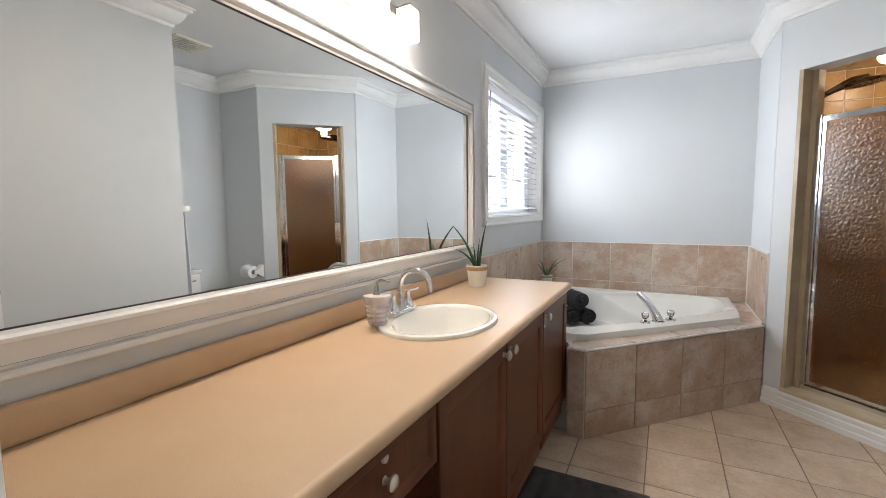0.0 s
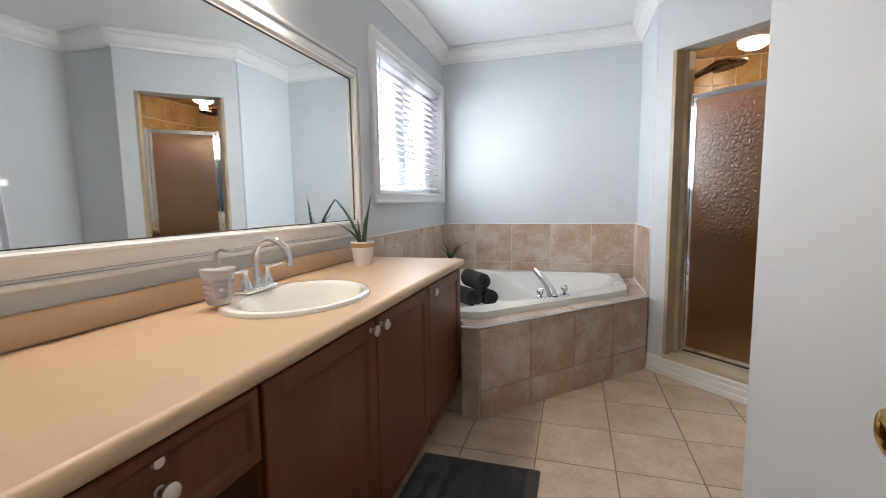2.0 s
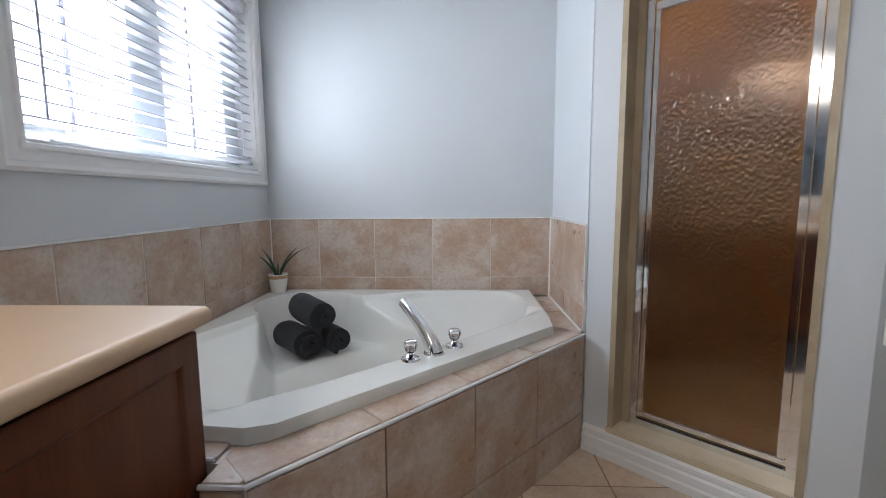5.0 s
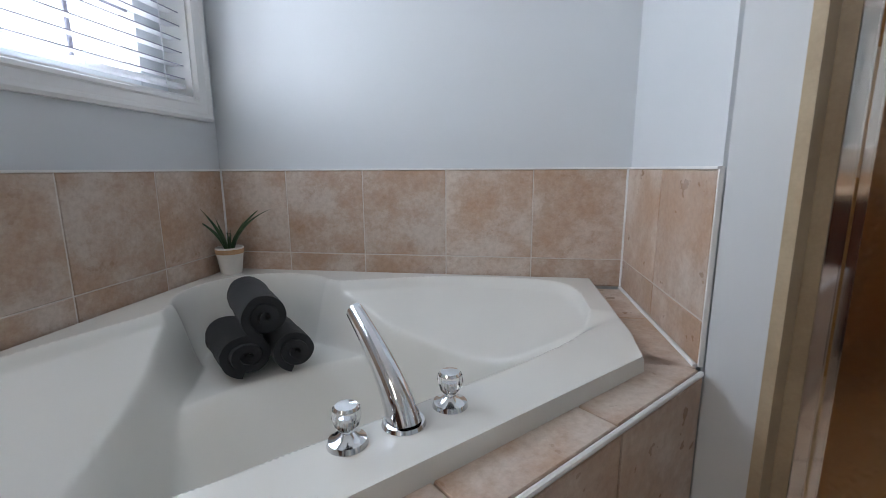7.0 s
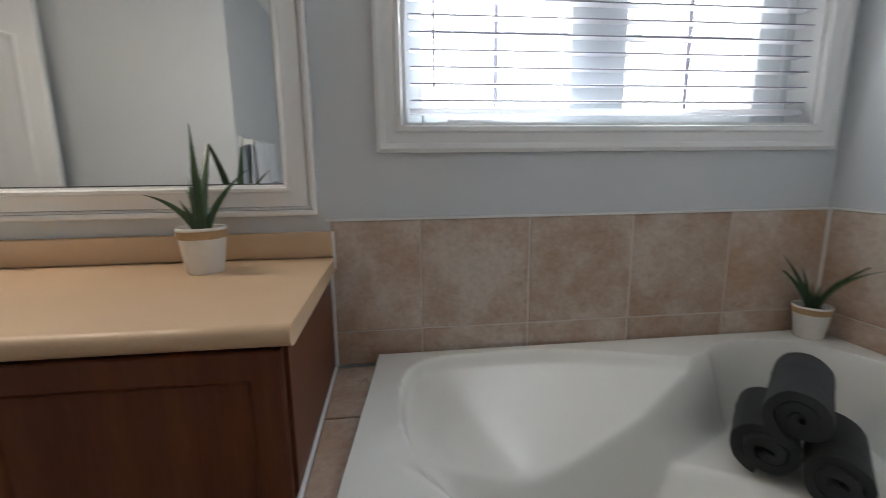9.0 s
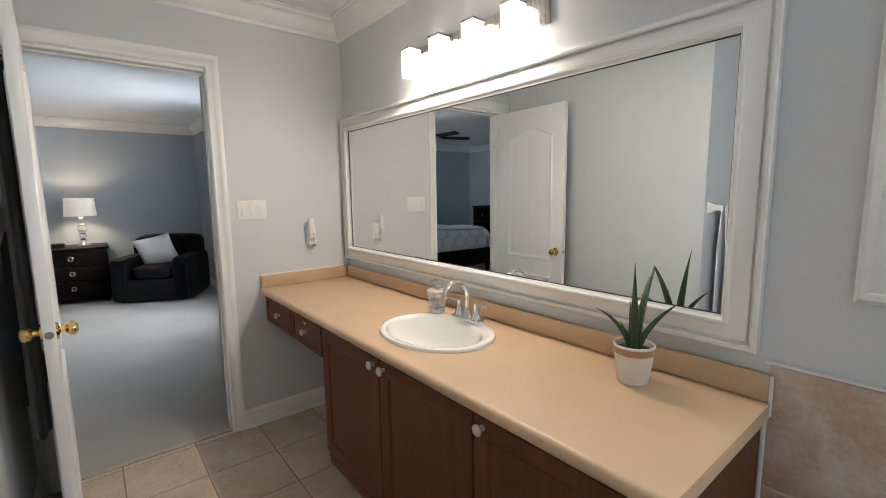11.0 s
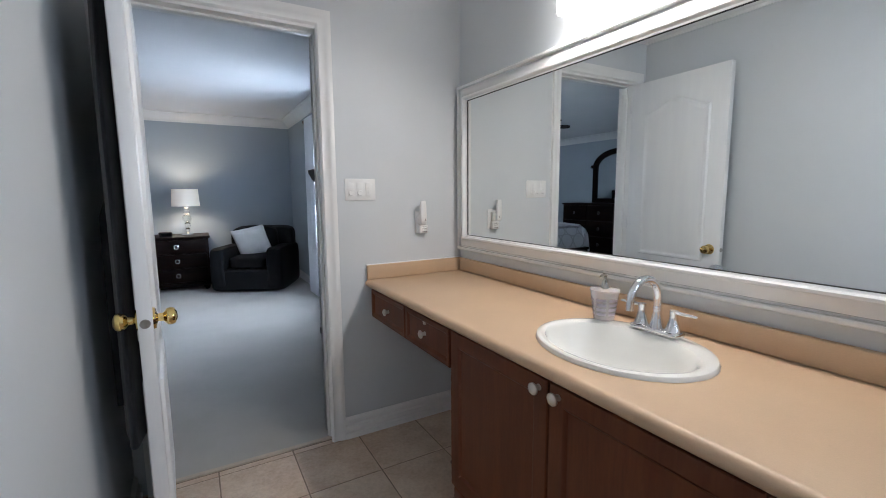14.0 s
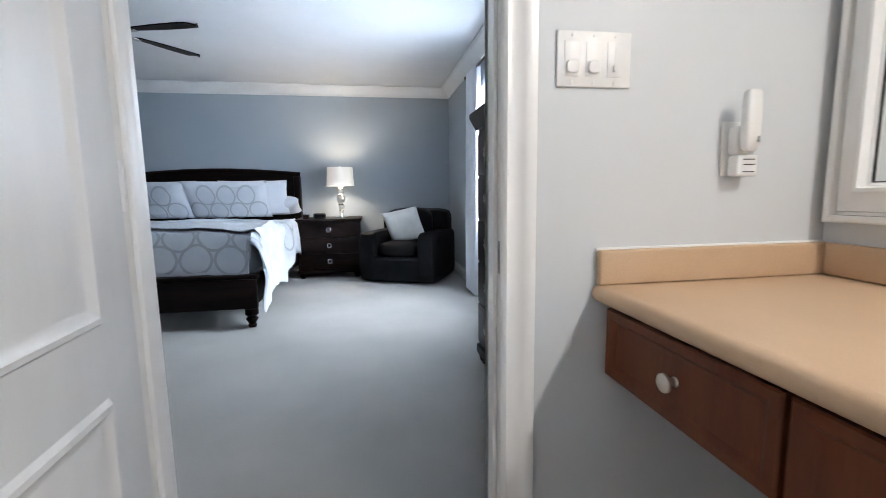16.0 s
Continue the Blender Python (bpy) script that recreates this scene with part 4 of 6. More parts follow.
sink = thing("sink", pose(SCX, SCY, ZC), "oval white ceramic drop-in sink", "sink")
prof = [(1.0, 0.0005), (1.0, 0.006), (0.985, 0.012), (0.95, 0.015), (0.90, 0.0145), (0.865, 0.010), (0.84, 0.0), (0.80, -0.03), (0.72, -0.075), (0.58, -0.115), (0.36, -0.138), (0.14, -0.145), (0.0, -0.146)]
shf = [0, 0, 0, 0.0, 0.006, 0.014, 0.018, 0.02, 0.02, 0.016, 0.01, 0.0, 0.0]
bm = bmesh.new()
rings = []
for k, (r, z) in enumerate(prof):
    inn = max(0.0, min(1.0, (0.9 - r) / 0.06))
    n = 64
    if r == 0:
        rings.append([bm.verts.new((0, 0, z))])
    else:
        rings.append([bm.verts.new((shf[k] + r * SRX * (0.92 if inn else 1) * math.cos(2 * math.pi * i / n), r * SRY * math.sin(2 * math.pi * i / n), z)) for i in range(n)])
for a, b in zip(rings, rings[1:]):
    for i in range(64):
        j = (i + 1) % 64
        bm.faces.new((a[i], b[i], b[j], a[j]) if len(b) > 1 else (a[i], b[0], a[j]))
part("bowl", bm, M_CERAMIC, sink)
part("drain", lathe([(0.0, -0.142), (0.020, -0.142), (0.024, -0.1445)], 24), M_CHROME, sink, "chrome drain")

faucet = thing("sink_faucet", pose(0.130, 1.331, ZC + 0.0145), "chrome gooseneck faucet with two lever handles on the sink", "faucet")
part("base_plate", boxes(((-0.026, -0.078, 0.0), (0.026, 0.078, 0.016)), bevel=0.008, seg=3), M_CHROME, faucet)
for s in (-1, 1):
    hd = part("handle_post", lathe([(0.0, 0.075), (0.011, 0.075), (0.012, 0.066), (0.010, 0.060), (0.014, 0.040), (0.022, 0.014), (0.024, 0.012)], 24), M_CHROME, faucet, "", True, pose(0, 0.052 * s, 0.004))
    part("lever", sweep([(0, 0.0, 0.070), (0.004, 0.03 * s, 0.070), (0.006, 0.072 * s, 0.071)], [0.0075, 0.0065, 0.0045], 12, None, 0.8), M_CHROME, hd)
neck = [(0, 0, 0.010), (0, 0, 0.08), (0, 0, 0.100)] + arc((0.064, 0, 0.106), 0.064, 172, 8, 14) + [(0.131, 0, 0.085)]
part("spout", sweep(neck, [0.0115] * (len(neck) - 1) + [0.0105], 16), M_CHROME, faucet)
part("spout_base", lathe([(0.012, 0.082), (0.013, 0.070), (0.012, 0.060), (0.018, 0.030), (0.022, 0.014)], 24), M_CHROME, faucet)

soap = thing("soap_dispenser", pose(0.150, 1.152, ZC + 0.0145), "clear tapered plastic soap dispenser with a grey pump", "soap dispenser")
part("bottle", lathe([(0.0, 0.0), (0.031, 0.0), (0.033, 0.003), (0.0465, 0.094), (0.048, 0.096), (0.048, 0.102), (0.044, 0.104), (0.0, 0.104)], 32), M_DISPENSER, soap)
for z in (0.022, 0.038, 0.054, 0.070):
    r = 0.0328 + z * 0.148
    for a0 in range(-60, 300, 60):
        bm = bmesh.new()
        q = [[bm.verts.new((rr * math.cos(radians(a0 + d)), rr * math.sin(radians(a0 + d)), zz)) for d in (0, 12, 24, 36, 48)] for rr, zz in ((r - 0.0002, z - 0.0045), (r + 0.0008, z + 0.0045))]
        for i in range(4):
            bm.faces.new((q[0][i], q[0][i + 1], q[1][i + 1], q[1][i]))
        bmesh.ops.solidify(bm, geom=bm.faces[:], thickness=0.0006)
        part("printed_bar", bm, M_PRINT, soap, "lilac-grey printed bar", False)
part("liquid", lathe([(0.0, 0.004), (0.028, 0.005), (0.0335, 0.045), (0.0, 0.045)], 24), M_DISPENSER, soap, "pale soap inside")
pump = part("pump", lathe([(0.0, 0.134), (0.008, 0.134), (0.010, 0.116), (0.013, 0.112), (0.014, 0.1045), (0.0, 0.1045)], 20), M_NICKEL, soap)
part("nozzle", sweep([(0, 0, 0.126), (0, 0, 0.148), (0.012, 0.004, 0.153), (0.046, 0.014, 0.149)], [0.005, 0.005, 0.0055, 0.003], 10), M_NICKEL, pump)

# ---- mirror and its lamp ----
mirror = thing("wall_mirror", pose(0, 0, 0), "large wall mirror in a wide white moulded frame", "mirror")
MF = [(0.0, 0.0), (0.0, 0.026), (0.004, 0.030), (0.012, 0.030), (0.016, 0.026), (0.017, 0.012), (0.023, 0.012), (0.026, 0.020), (0.040, 0.024), (0.062, 0.034), (0.068, 0.041), (0.076, 0.041), (0.080, 0.034), (0.081, 0.022), (0.086, 0.020), (0.086, 0.012)]
part("mirror_frame", frame_moulding(0.016, 2.315, 0.956, 1.850, MF, 0.001), M_MIRFRAME, mirror)
part("mirror_glass", boxes(((0.004, 0.10, 1.037), (0.014, 2.233, 1.769))), M_MIRROR, mirror, "silvered mirror glass", False)
part("mirror_lip", frame_moulding(0.101, 2.230, 1.041, 1.765, [(0.0, 0.012), (0.0, 0.018), (0.003, 0.0175), (0.004, 0.0145)], 0.0), M_DARK, mirror, "thin dark inner lip")

bar = thing("vanity_light", pose(0, 0, 0), "brushed nickel bar with four lit square glass shades", "wall lamp")
part("back_plate", boxes(((0.001, 0.800, 1.962), (0.022, 1.635, 2.068)), bevel=0.004), M_NICKEL, bar)
for i in range(4):
    y = 0.880 + 0.213 * i
    arm = part("arm", boxes(((0.0225, y - 0.016, 2.034), (0.060, y + 0.016, 2.046)), ((0.034, y - 0.036, 2.0445), (0.106, y + 0.036, 2.056)), bevel=0.002), M_NICKEL, bar)
    part("shade", boxes(((0.036, y - 0.034, 1.924), (0.104, y + 0.034, 2.0442)), bevel=0.007, seg=3), M_FROST, bar, "lit frosted square glass shade")
    area_lamp("vanity_bulb_light", (0.070, y, 1.920), (0.120, y, 1.80), 0.06, 0.06, 3.9, (1.0, 0.91, 0.80))

def loft_ring(rings, n=24):
    """Rounded-square sections (half width, half depth, height) skinned and capped."""
    bm = bmesh.new()
    out = []
    for rx, ry, z in rings:
        ring = []
        for i in range(n):
            c, sn = math.cos(2 * math.pi * i / n), math.sin(2 * math.pi * i / n)
            ring.append(bm.verts.new((rx * math.copysign(abs(c) ** 0.6, c), ry * math.copysign(abs(sn) ** 0.6, sn), z)))
        out.append(ring)
    for a, b in zip(out, out[1:]):
        for i in range(n):
            bm.faces.new((a[i], a[(i + 1) % n], b[(i + 1) % n], b[i]))
    bm.faces.new(out[0][::-1])
    bm.faces.new(out[-1])
    return bm


# ---- wall plates on the door wall ----
sw = thing("light_switch", pose(0, 0, 0), "white triple light switch plate", "switch")
part("plate", boxes(((0.514, 0.0005, 1.241), (0.673, 0.007, 1.349)), bevel=0.003), M_PLASTIC, sw)
for i in range(3):
    x = 0.642 - i * 0.046
    part("rocker", boxes(((x - 0.0165, 0.0065, 1.261), (x + 0.0165, 0.0085, 1.329)), bevel=0.0008), M_PLASTIC, sw)
    if i < 2:
        # light on the tilted lower half, put in as a raised piece of brighter white
        part("key", loft_ring([(0.0135, 0.0125, 0.0), (0.0135, 0.0125, 0.0035), (0.012, 0.011, 0.006)], 20), M_MIRFRAME, sw, "lower half of the rocker, whiter to show it lit", True, pose(x, 0.0087, 1.279, -90, 0, 0))
    else:
        part("slider", boxes(((x - 0.003, 0.0087, 1.272), (x + 0.003, 0.0125, 1.284)), ((x - 0.001, 0.0087, 1.285), (x + 0.001, 0.0095, 1.322))), M_PLASTIC, sw)
    for z in (1.250, 1.340):
        part("screw", lathe([(0.0, 0.0015), (0.0028, 0.001), (0.003, 0.0)], 10), M_PLASTIC, sw, "", True, pose(x, 0.007, z, -90, 0, 0))
outlet = thing("wall_outlet", pose(0, 0, 0), "white wall outlet plate", "outlet")
part("plate", boxes(((0.219, 0.0005, 1.061), (0.290, 0.007, 1.178)), bevel=0.003), M_PLASTIC, outlet)
part("socket", boxes(((0.228, 0.007, 1.068), (0.266, 0.0105, 1.112)), bevel=0.004), M_PLASTIC, outlet)
for x in (0.238, 0.255):
    part("slot", boxes(((x - 0.004, 0.0106, 1.0915), (x + 0.004, 0.0111, 1.0940))), M_DARK, outlet)
part("slot", boxes(((0.244, 0.0106, 1.101), (0.249, 0.0111, 1.104))), M_DARK, outlet)
fresh = thing("air_freshener", pose(0, 0, 0), "white plug-in air freshener", "air freshener")
part("body", boxes(((0.236, 0.0075, 1.105), (0.282, 0.040, 1.165)), bevel=0.008, seg=3), M_PLASTIC, fresh)
part("refill", loft_ring([(0.010, 0.006, 0.0), (0.0155, 0.010, 0.005), (0.0175, 0.013, 0.026), (0.0175, 0.013, 0.085), (0.016, 0.011, 0.118), (0.012, 0.007, 0.124)]), M_PLASTIC, fresh, "tall rounded white cover", True, pose(0.266, 0.052, 1.110))
part("dial", boxes(((0.256, 0.0652, 1.128), (0.262, 0.0672, 1.140)), bevel=0.001), M_SCREW, fresh, "small grey dial")
for z in (1.068, 1.083, 1.094):
    part("vent_slot", boxes(((0.240, 0.0412, z), (0.268, 0.0418, z + 0.002))), M_DARK, fresh, "dark slot")
part("lower_body", boxes(((0.230, 0.0112, 1.060), (0.280, 0.041, 1.1045)), bevel=0.006, seg=3), M_PLASTIC, fresh)

# ---- the open door ----
leaf_m = pose(1.480, 0.004, 0.008, 0, 0, 92.7)
door = thing("door_1", leaf_m, "white two-panel moulded door standing open", "door", "", "structure")
# local: x along the leaf from the hinge, y through it (0 is the bathroom-side face at rest), z up
DW, DT, DH = 0.682, 0.036, 2.015
part("leaf", boxes(((0, -DT, 0), (DW, 0, DH)), bevel=0.002), M_DOOR, door)


def door_panel(side, x0, x1, z0, z1, rise):
    pts = [(x0, z0), (x1, z0), (x1, z1)]
    for i in range(1, 16):
        t = i / 16
        s = math.sin(math.pi * t)
        pts.append((x1 + (x0 - x1) * t, z1 + rise * s * s * (1 if 0.08 < t < 0.92 else 0.6)))
    pts.append((x0, z1))
    cx, cz = (x0 + x1) / 2, (z0 + z1) / 2
    yy = 0.0 if side > 0 else -DT
    bm = bmesh.new()
    rings = []
    for off, h in ((0.0, 0.0), (0.007, 0.009), (0.016, 0.010), (0.028, 0.002), (0.036, 0.0012), (0.064, 0.0065)):
        ring = []
        for x, z in pts:
            fx, fz = (x - cx) / (x1 - x0) * 2, (z - cz) / (z1 - z0) * 2
            ring.append(bm.verts.new((x - off * max(-1, min(1, fx * 1.0)), yy + side * h, z - off * max(-1, min(1, fz)))))
        rings.append(ring)
    n = len(pts)
    for a, b in zip(rings, rings[1:]):
        for i in range(n):
            bm.faces.new((a[i], a[(i + 1) % n], b[(i + 1) % n], b[i]))
    bm.faces.new(rings[-1])
    return bm


for side in (1, -1):
    part("panel", door_panel(side, 0.110, 0.578, 0.825, 1.80, 0.075), M_DOOR, door)
    part("panel", door_panel(side, 0.110, 0.578, 0.19, 0.705, 0.0), M_DOOR, door)
    kb = part("door_knob", lathe([(0.0, 0.061), (0.012, 0.060), (0.023, 0.054), (0.0265, 0.045), (0.024, 0.034), (0.013, 0.025), (0.011, 0.012), (0.014, 0.010), (0.030, 0.006), (0.032, 0.0)], 32), M_BRASS, door, "polished brass door knob", True, pose(DW - 0.062, 0.0 if side > 0 else -DT, 0.908, -90 * side, 0, 0))
part("latch", lathe([(0.0, 0.003), (0.012, 0.003), (0.0135, 0.0)], 24), M_SCREW, door, "round steel latch", True, pose(DW, -DT / 2, 0.908, 0, 90, 0))
for z in (0.18, 1.0, 1.82):
    part("hinge", lathe([(0.0, 0.0), (0.006, 0.0), (0.006, 0.09), (0.0, 0.09)], 12), M_DOOR, door, "", True, pose(-0.004, -0.002, z))
part("door_hook", boxes(((DW - 0.30, -DT - 0.012, DH - 0.16), (DW - 0.27, -DT - 0.0005, DH + 0.003)), ((DW - 0.30, -DT - 0.045, DH - 0.16), (DW - 0.27, -DT - 0.012, DH - 0.15)), bevel=0.002), M_PLASTIC, door, "white over-door hook")


def robe_sheet(u, v):
    a = 2 * math.pi * u
    w = 0.05 + 0.17 * min(1.0, v * 4.0) ** 0.6 + 0.02 * v
    d = 0.020 + 0.010 * v
    fold = 1 + 0.12 * math.sin(a * 5 + 2 * v) + 0.06 * math.sin(a * 9 + 5 * v)
    return (DW - 0.285 + w * math.cos(a) * (1 + 0.03 * math.sin(7 * v)), -DT - 0.036 + d * math.sin(a) * fold, DH - 0.135 - 1.35 * v)


robe = thing("bathrobe", leaf_m, "black bathrobe hanging from the door's hook", "bathrobe")
part("cloth", grid_sheet(robe_sheet, 48, 26), M_ROBE, robe)
part("belt", sweep([(DW - 0.30, -DT - 0.062, 1.25), (DW - 0.24, -DT - 0.072, 1.20), (DW - 0.22, -DT - 0.074, 0.9), (DW - 0.225, -DT - 0.074, 0.6)], 0.012, 8, None, 0.4), M_ROBE, robe)


# ---- shower ----
M_SHBASE = material("beige shower wall, plain", (0.44, 0.28, 0.12), (0.50, 0.33, 0.15), 0.35, scale=5, fine=0.12, fine_scale=60)
SHZ = 2.165
SHP = [(SX + 0.09, 3.345), (2.318, DB.y + 0.09), (EX, DB.y + 0.09), (EX, NY), (SX + 0.09, NY)]
IN_W, IN_N, IN_E, IN_S = SX + 0.09, NY - 0.0, EX, DB.y + 0.09
structure("shower_ceiling", prism(SHP, SHZ, SHZ + 0.06), M_SHBASE, "ochre tiled shower ceiling")
structure("shower_lining", boxes(((IN_W, 3.36, 0.0), (IN_W + 0.008, NY - 0.008, SHZ)), ((IN_W, NY - 0.008, 0.0), (EX - 0.008, NY, SHZ)), ((EX - 0.008, IN_S + 0.008, 0.0), (EX, NY, SHZ)), ((2.36, IN_S, 0.0), (EX, IN_S + 0.008, SHZ))), M_SHBASE, "ochre tiled shower walls")
structure("shower_pan", prism(SHP, 0.0, 0.10), M_SILL, "cream shower floor")
bm = bmesh.new()
diag_box(bm, SU0 - 0.015, SU1 + 0.015, -0.014, 0.138, SZ0 - 0.02, SZ0 + 0.004)
bmesh.ops.bevel(bm, geom=bm.edges[:], offset=0.004, segments=2, affect="EDGES")
structure("shower_sill", bm, M_SILL, "cream marble shower sill", True)
bm = bmesh.new()
diag_box(bm, SU0 + 0.0, SU0 + 0.010, 0.001, 0.138, SZ0 + 0.004, SZ1)
diag_box(bm, SU1 - 0.010, SU1, 0.001, 0.138, SZ0 + 0.004, SZ1)
diag_box(bm, SU0 - 0.012, SU0 + 0.010, -0.004, 0.001, SZ0 + 0.004, SZ1)
diag_box(bm, SU1 - 0.010, SU1 + 0.012, -0.004, 0.001, SZ0 + 0.004, SZ1)
diag_box(bm, SU0 + 0.010, 0.157, 0.080, 0.138, SZ0 + 0.004, SZ1)
structure("shower_reveal", bm, M_REVEAL, "beige tiled reveal of the shower opening")

shower_door = thing("shower_door", pose(0, 0, 0), "chrome-framed shower door with pebbled obscure glass", "shower door")
U0, U1, Z0, Z1 = 0.158, 0.690, SZ0 + 0.006, 1.748
O = 0.100


def fr(name, *spec, mat=None, label=""):
    bm = bmesh.new()
    for s in spec:
        diag_box(bm, *s)
    bmesh.ops.bevel(bm, geom=bm.edges[:], offset=0.003, segments=2, affect="EDGES")
    return part(name, bm, mat or M_CHROME, shower_door, label)


fr("side_channel", (U0, U0 + 0.026, O - 0.018, O + 0.018, Z0, Z1 + 0.01))
fr("side_channel", (U1 - 0.026, U1, O - 0.018, O + 0.018, Z0, Z1 + 0.01))
fr("bottom_track", (U0 + 0.026, U1 - 0.026, O - 0.016, O + 0.016, Z0, Z0 + 0.026))
fr("bottom_seal", (U0 + 0.030, U1 - 0.030, O - 0.019, O - 0.012, Z0 + 0.0265, Z0 + 0.034), mat=M_DARK, label="black rubber seal")
fr("door_rail", (U0 + 0.030, U1 - 0.030, O - 0.014, O + 0.012, Z1 - 0.030, Z1), label="polished top rail")
fr("door_rail", (U0 + 0.030, U1 - 0.030, O - 0.010, O + 0.012, Z0 + 0.035, Z0 + 0.058), label="polished bottom rail")
fr("door_stile", (U0 + 0.030, U0 + 0.046, O - 0.012, O + 0.012, Z0 + 0.058, Z1 - 0.030))
fr("door_stile", (U1 - 0.052, U1 - 0.030, O - 0.012, O + 0.012, Z0 + 0.058, Z1 - 0.030))


def pebbled_pane(u0, u1, o0, o1, z0, z1, cell):
    """A pane between two depths whose room-side face is hammered into small pebbles."""
    bm = bmesh.new()
    nu, nz = int((u1 - u0) / cell), int((z1 - z0) / cell)
    face = []
    for i in range(nu + 1):
        row = []
        for j in range(nz + 1):
            u, z = u0 + (u1 - u0) * i / nu, z0 + (z1 - z0) * j / nz
            rim = i in (0, nu) or j in (0, nz)
            h = 0.0 if rim else 0.0015 * noise.noise(Vector((u * 122, z * 106, 1.5))) + 0.0006 * noise.noise(Vector((u * 180, z * 160, 7.5)))
            row.append(bm.verts.new(along(u, o0 - h, z)))
        face.append(row)
    for i in range(nu):
        for j in range(nz):
            bm.faces.new((face[i][j], face[i + 1][j], face[i + 1][j + 1], face[i][j + 1]))
    rim = [face[i][0] for i in range(nu + 1)] + [face[nu][j] for j in range(1, nz + 1)] + [face[i][nz] for i in range(nu - 1, -1, -1)] + [face[0][j] for j in range(nz - 1, 0, -1)]
    back = [bm.verts.new(v.co + dnorm * (o1 - o0)) for v in rim]
    for k in range(len(rim)):
        m = (k + 1) % len(rim)
        bm.faces.new((rim[k], back[k], back[m], rim[m]))
    bm.faces.new(back[::-1])
    return bm


gl = part("glass_pane", pebbled_pane(U0 + 0.044, U1 - 0.050, O - 0.005, O + 0.003, Z0 + 0.056, Z1 - 0.028, 0.0031), M_SHOWERGLASS, shower_door, "pebbled obscure glass", True)
gl.visible_shadow = False

head = thing("rain_shower", pose(0, 0, 0), "dark bronze rain shower head on a curved arm", "shower head")
part("arm", sweep([(IN_W + 0.010, 3.44, 1.855), (1.76, 3.435, 1.862), (1.82, 3.425, 1.885), (1.90, 3.41, 1.930), (1.98, 3.40, 1.968), (2.05, 3.40, 1.985)], [0.011, 0.011, 0.012, 0.018, 0.026, 0.02], 14), M_BRONZE, head)
part("flange", lathe([(0.0, 0.010), (0.022, 0.008), (0.028, 0.0)], 20), M_BRONZE, head, "", True, pose(IN_W + 0.009, 3.44, 1.855, 0, 90, 0))
disc = part("disc", lathe([(0.0, 0.030), (0.04, 0.026), (0.095, 0.010), (0.100, 0.002), (0.096, -0.008), (0.0, -0.008)], 36), M_BRONZE, head, "", True, pose(2.045, 3.40, 1.955, 0, -10, 0))
noz = lathe([(0.0, -0.006), (0.0032, -0.0055), (0.004, 0.0)], 8)
n0 = None
for r, cnt in ((0.03, 7), (0.058, 13), (0.084, 19)):
    for i in range(cnt):
        a = 2 * math.pi * i / cnt
        mm = pose(r * math.cos(a), r * math.sin(a), -0.008)
        if n0 is None:
            n0 = part("nozzle", noz, M_BRONZE, disc, "", True, mm)
        else:
            o = new("nozzle", n0.data)
            o.parent, o.matrix_basis = disc, mm

dome = thing("shower_ceiling_lamp", pose(2.20, 3.485, SHZ - 0.0075), "lit ribbed glass dome lamp on the shower ceiling", "ceiling lamp")
part("lamp_base", lathe([(0.0, -0.001), (0.094, -0.001), (0.098, -0.010), (0.098, -0.032), (0.090, -0.038), (0.0, -0.038)], 36), M_PLASTIC, dome)
bm = bmesh.new()
n = 48
rings = []
for r, z in ((0.087, -0.038), (0.086, -0.050), (0.074, -0.072), (0.049, -0.088), (0.017, -0.095)):
    rings.append([bm.verts.new((r * (1 + 0.05 * math.cos(12 * 2 * math.pi * i / n)) * math.cos(2 * math.pi * i / n), r * (1 + 0.05 * math.cos(12 * 2 * math.pi * i / n)) * math.sin(2 * math.pi * i / n), z)) for i in range(n)])
for a, b in zip(rings, rings[1:]):
    for i in range(n):
        bm.faces.new((a[i], a[(i + 1) % n], b[(i + 1) % n], b[i]))
bm.faces.new(rings[-1])
part("glass_dome", bm, M_DOME, dome, "lit ribbed glass dome")
point_lamp("shower_bulb_light", (2.20, 3.485, SHZ - 0.13), 4.5, (1.0, 0.82, 0.58), 0.03)

# ---- toilet alcove ----
toilet = thing("toilet", pose(EX - 0.006, 2.06, 0, 0, 0, 90) @ Matrix.Diagonal((1.0, 0.89, 1.0, 1.0)), "white ceramic toilet with the lid down", "toilet")
# the bowl reaches along local +y away from the wall


def egg(cy, ry_f, ry_b, rx, z, n=48):
    out = []
    for i in range(n):
        a = 2 * math.pi * i / n
        s = math.sin(a)
        out.append((rx * math.cos(a), cy + (ry_f if s > 0 else ry_b) * s, z))
    return out


def loft(rings, cap0=True, cap1=True, bm=None):
    bm = bm or bmesh.new()
    vr = [[bm.verts.new(p) for p in r] for r in rings]
    n = len(vr[0])
    for a, b in zip(vr, vr[1:]):
        for i in range(n):
            bm.faces.new((a[i], a[(i + 1) % n], b[(i + 1) % n], b[i]))
    if cap0:
        bm.faces.new(vr[0][::-1])
    if cap1:
        bm.faces.new(vr[-1])
    return bm


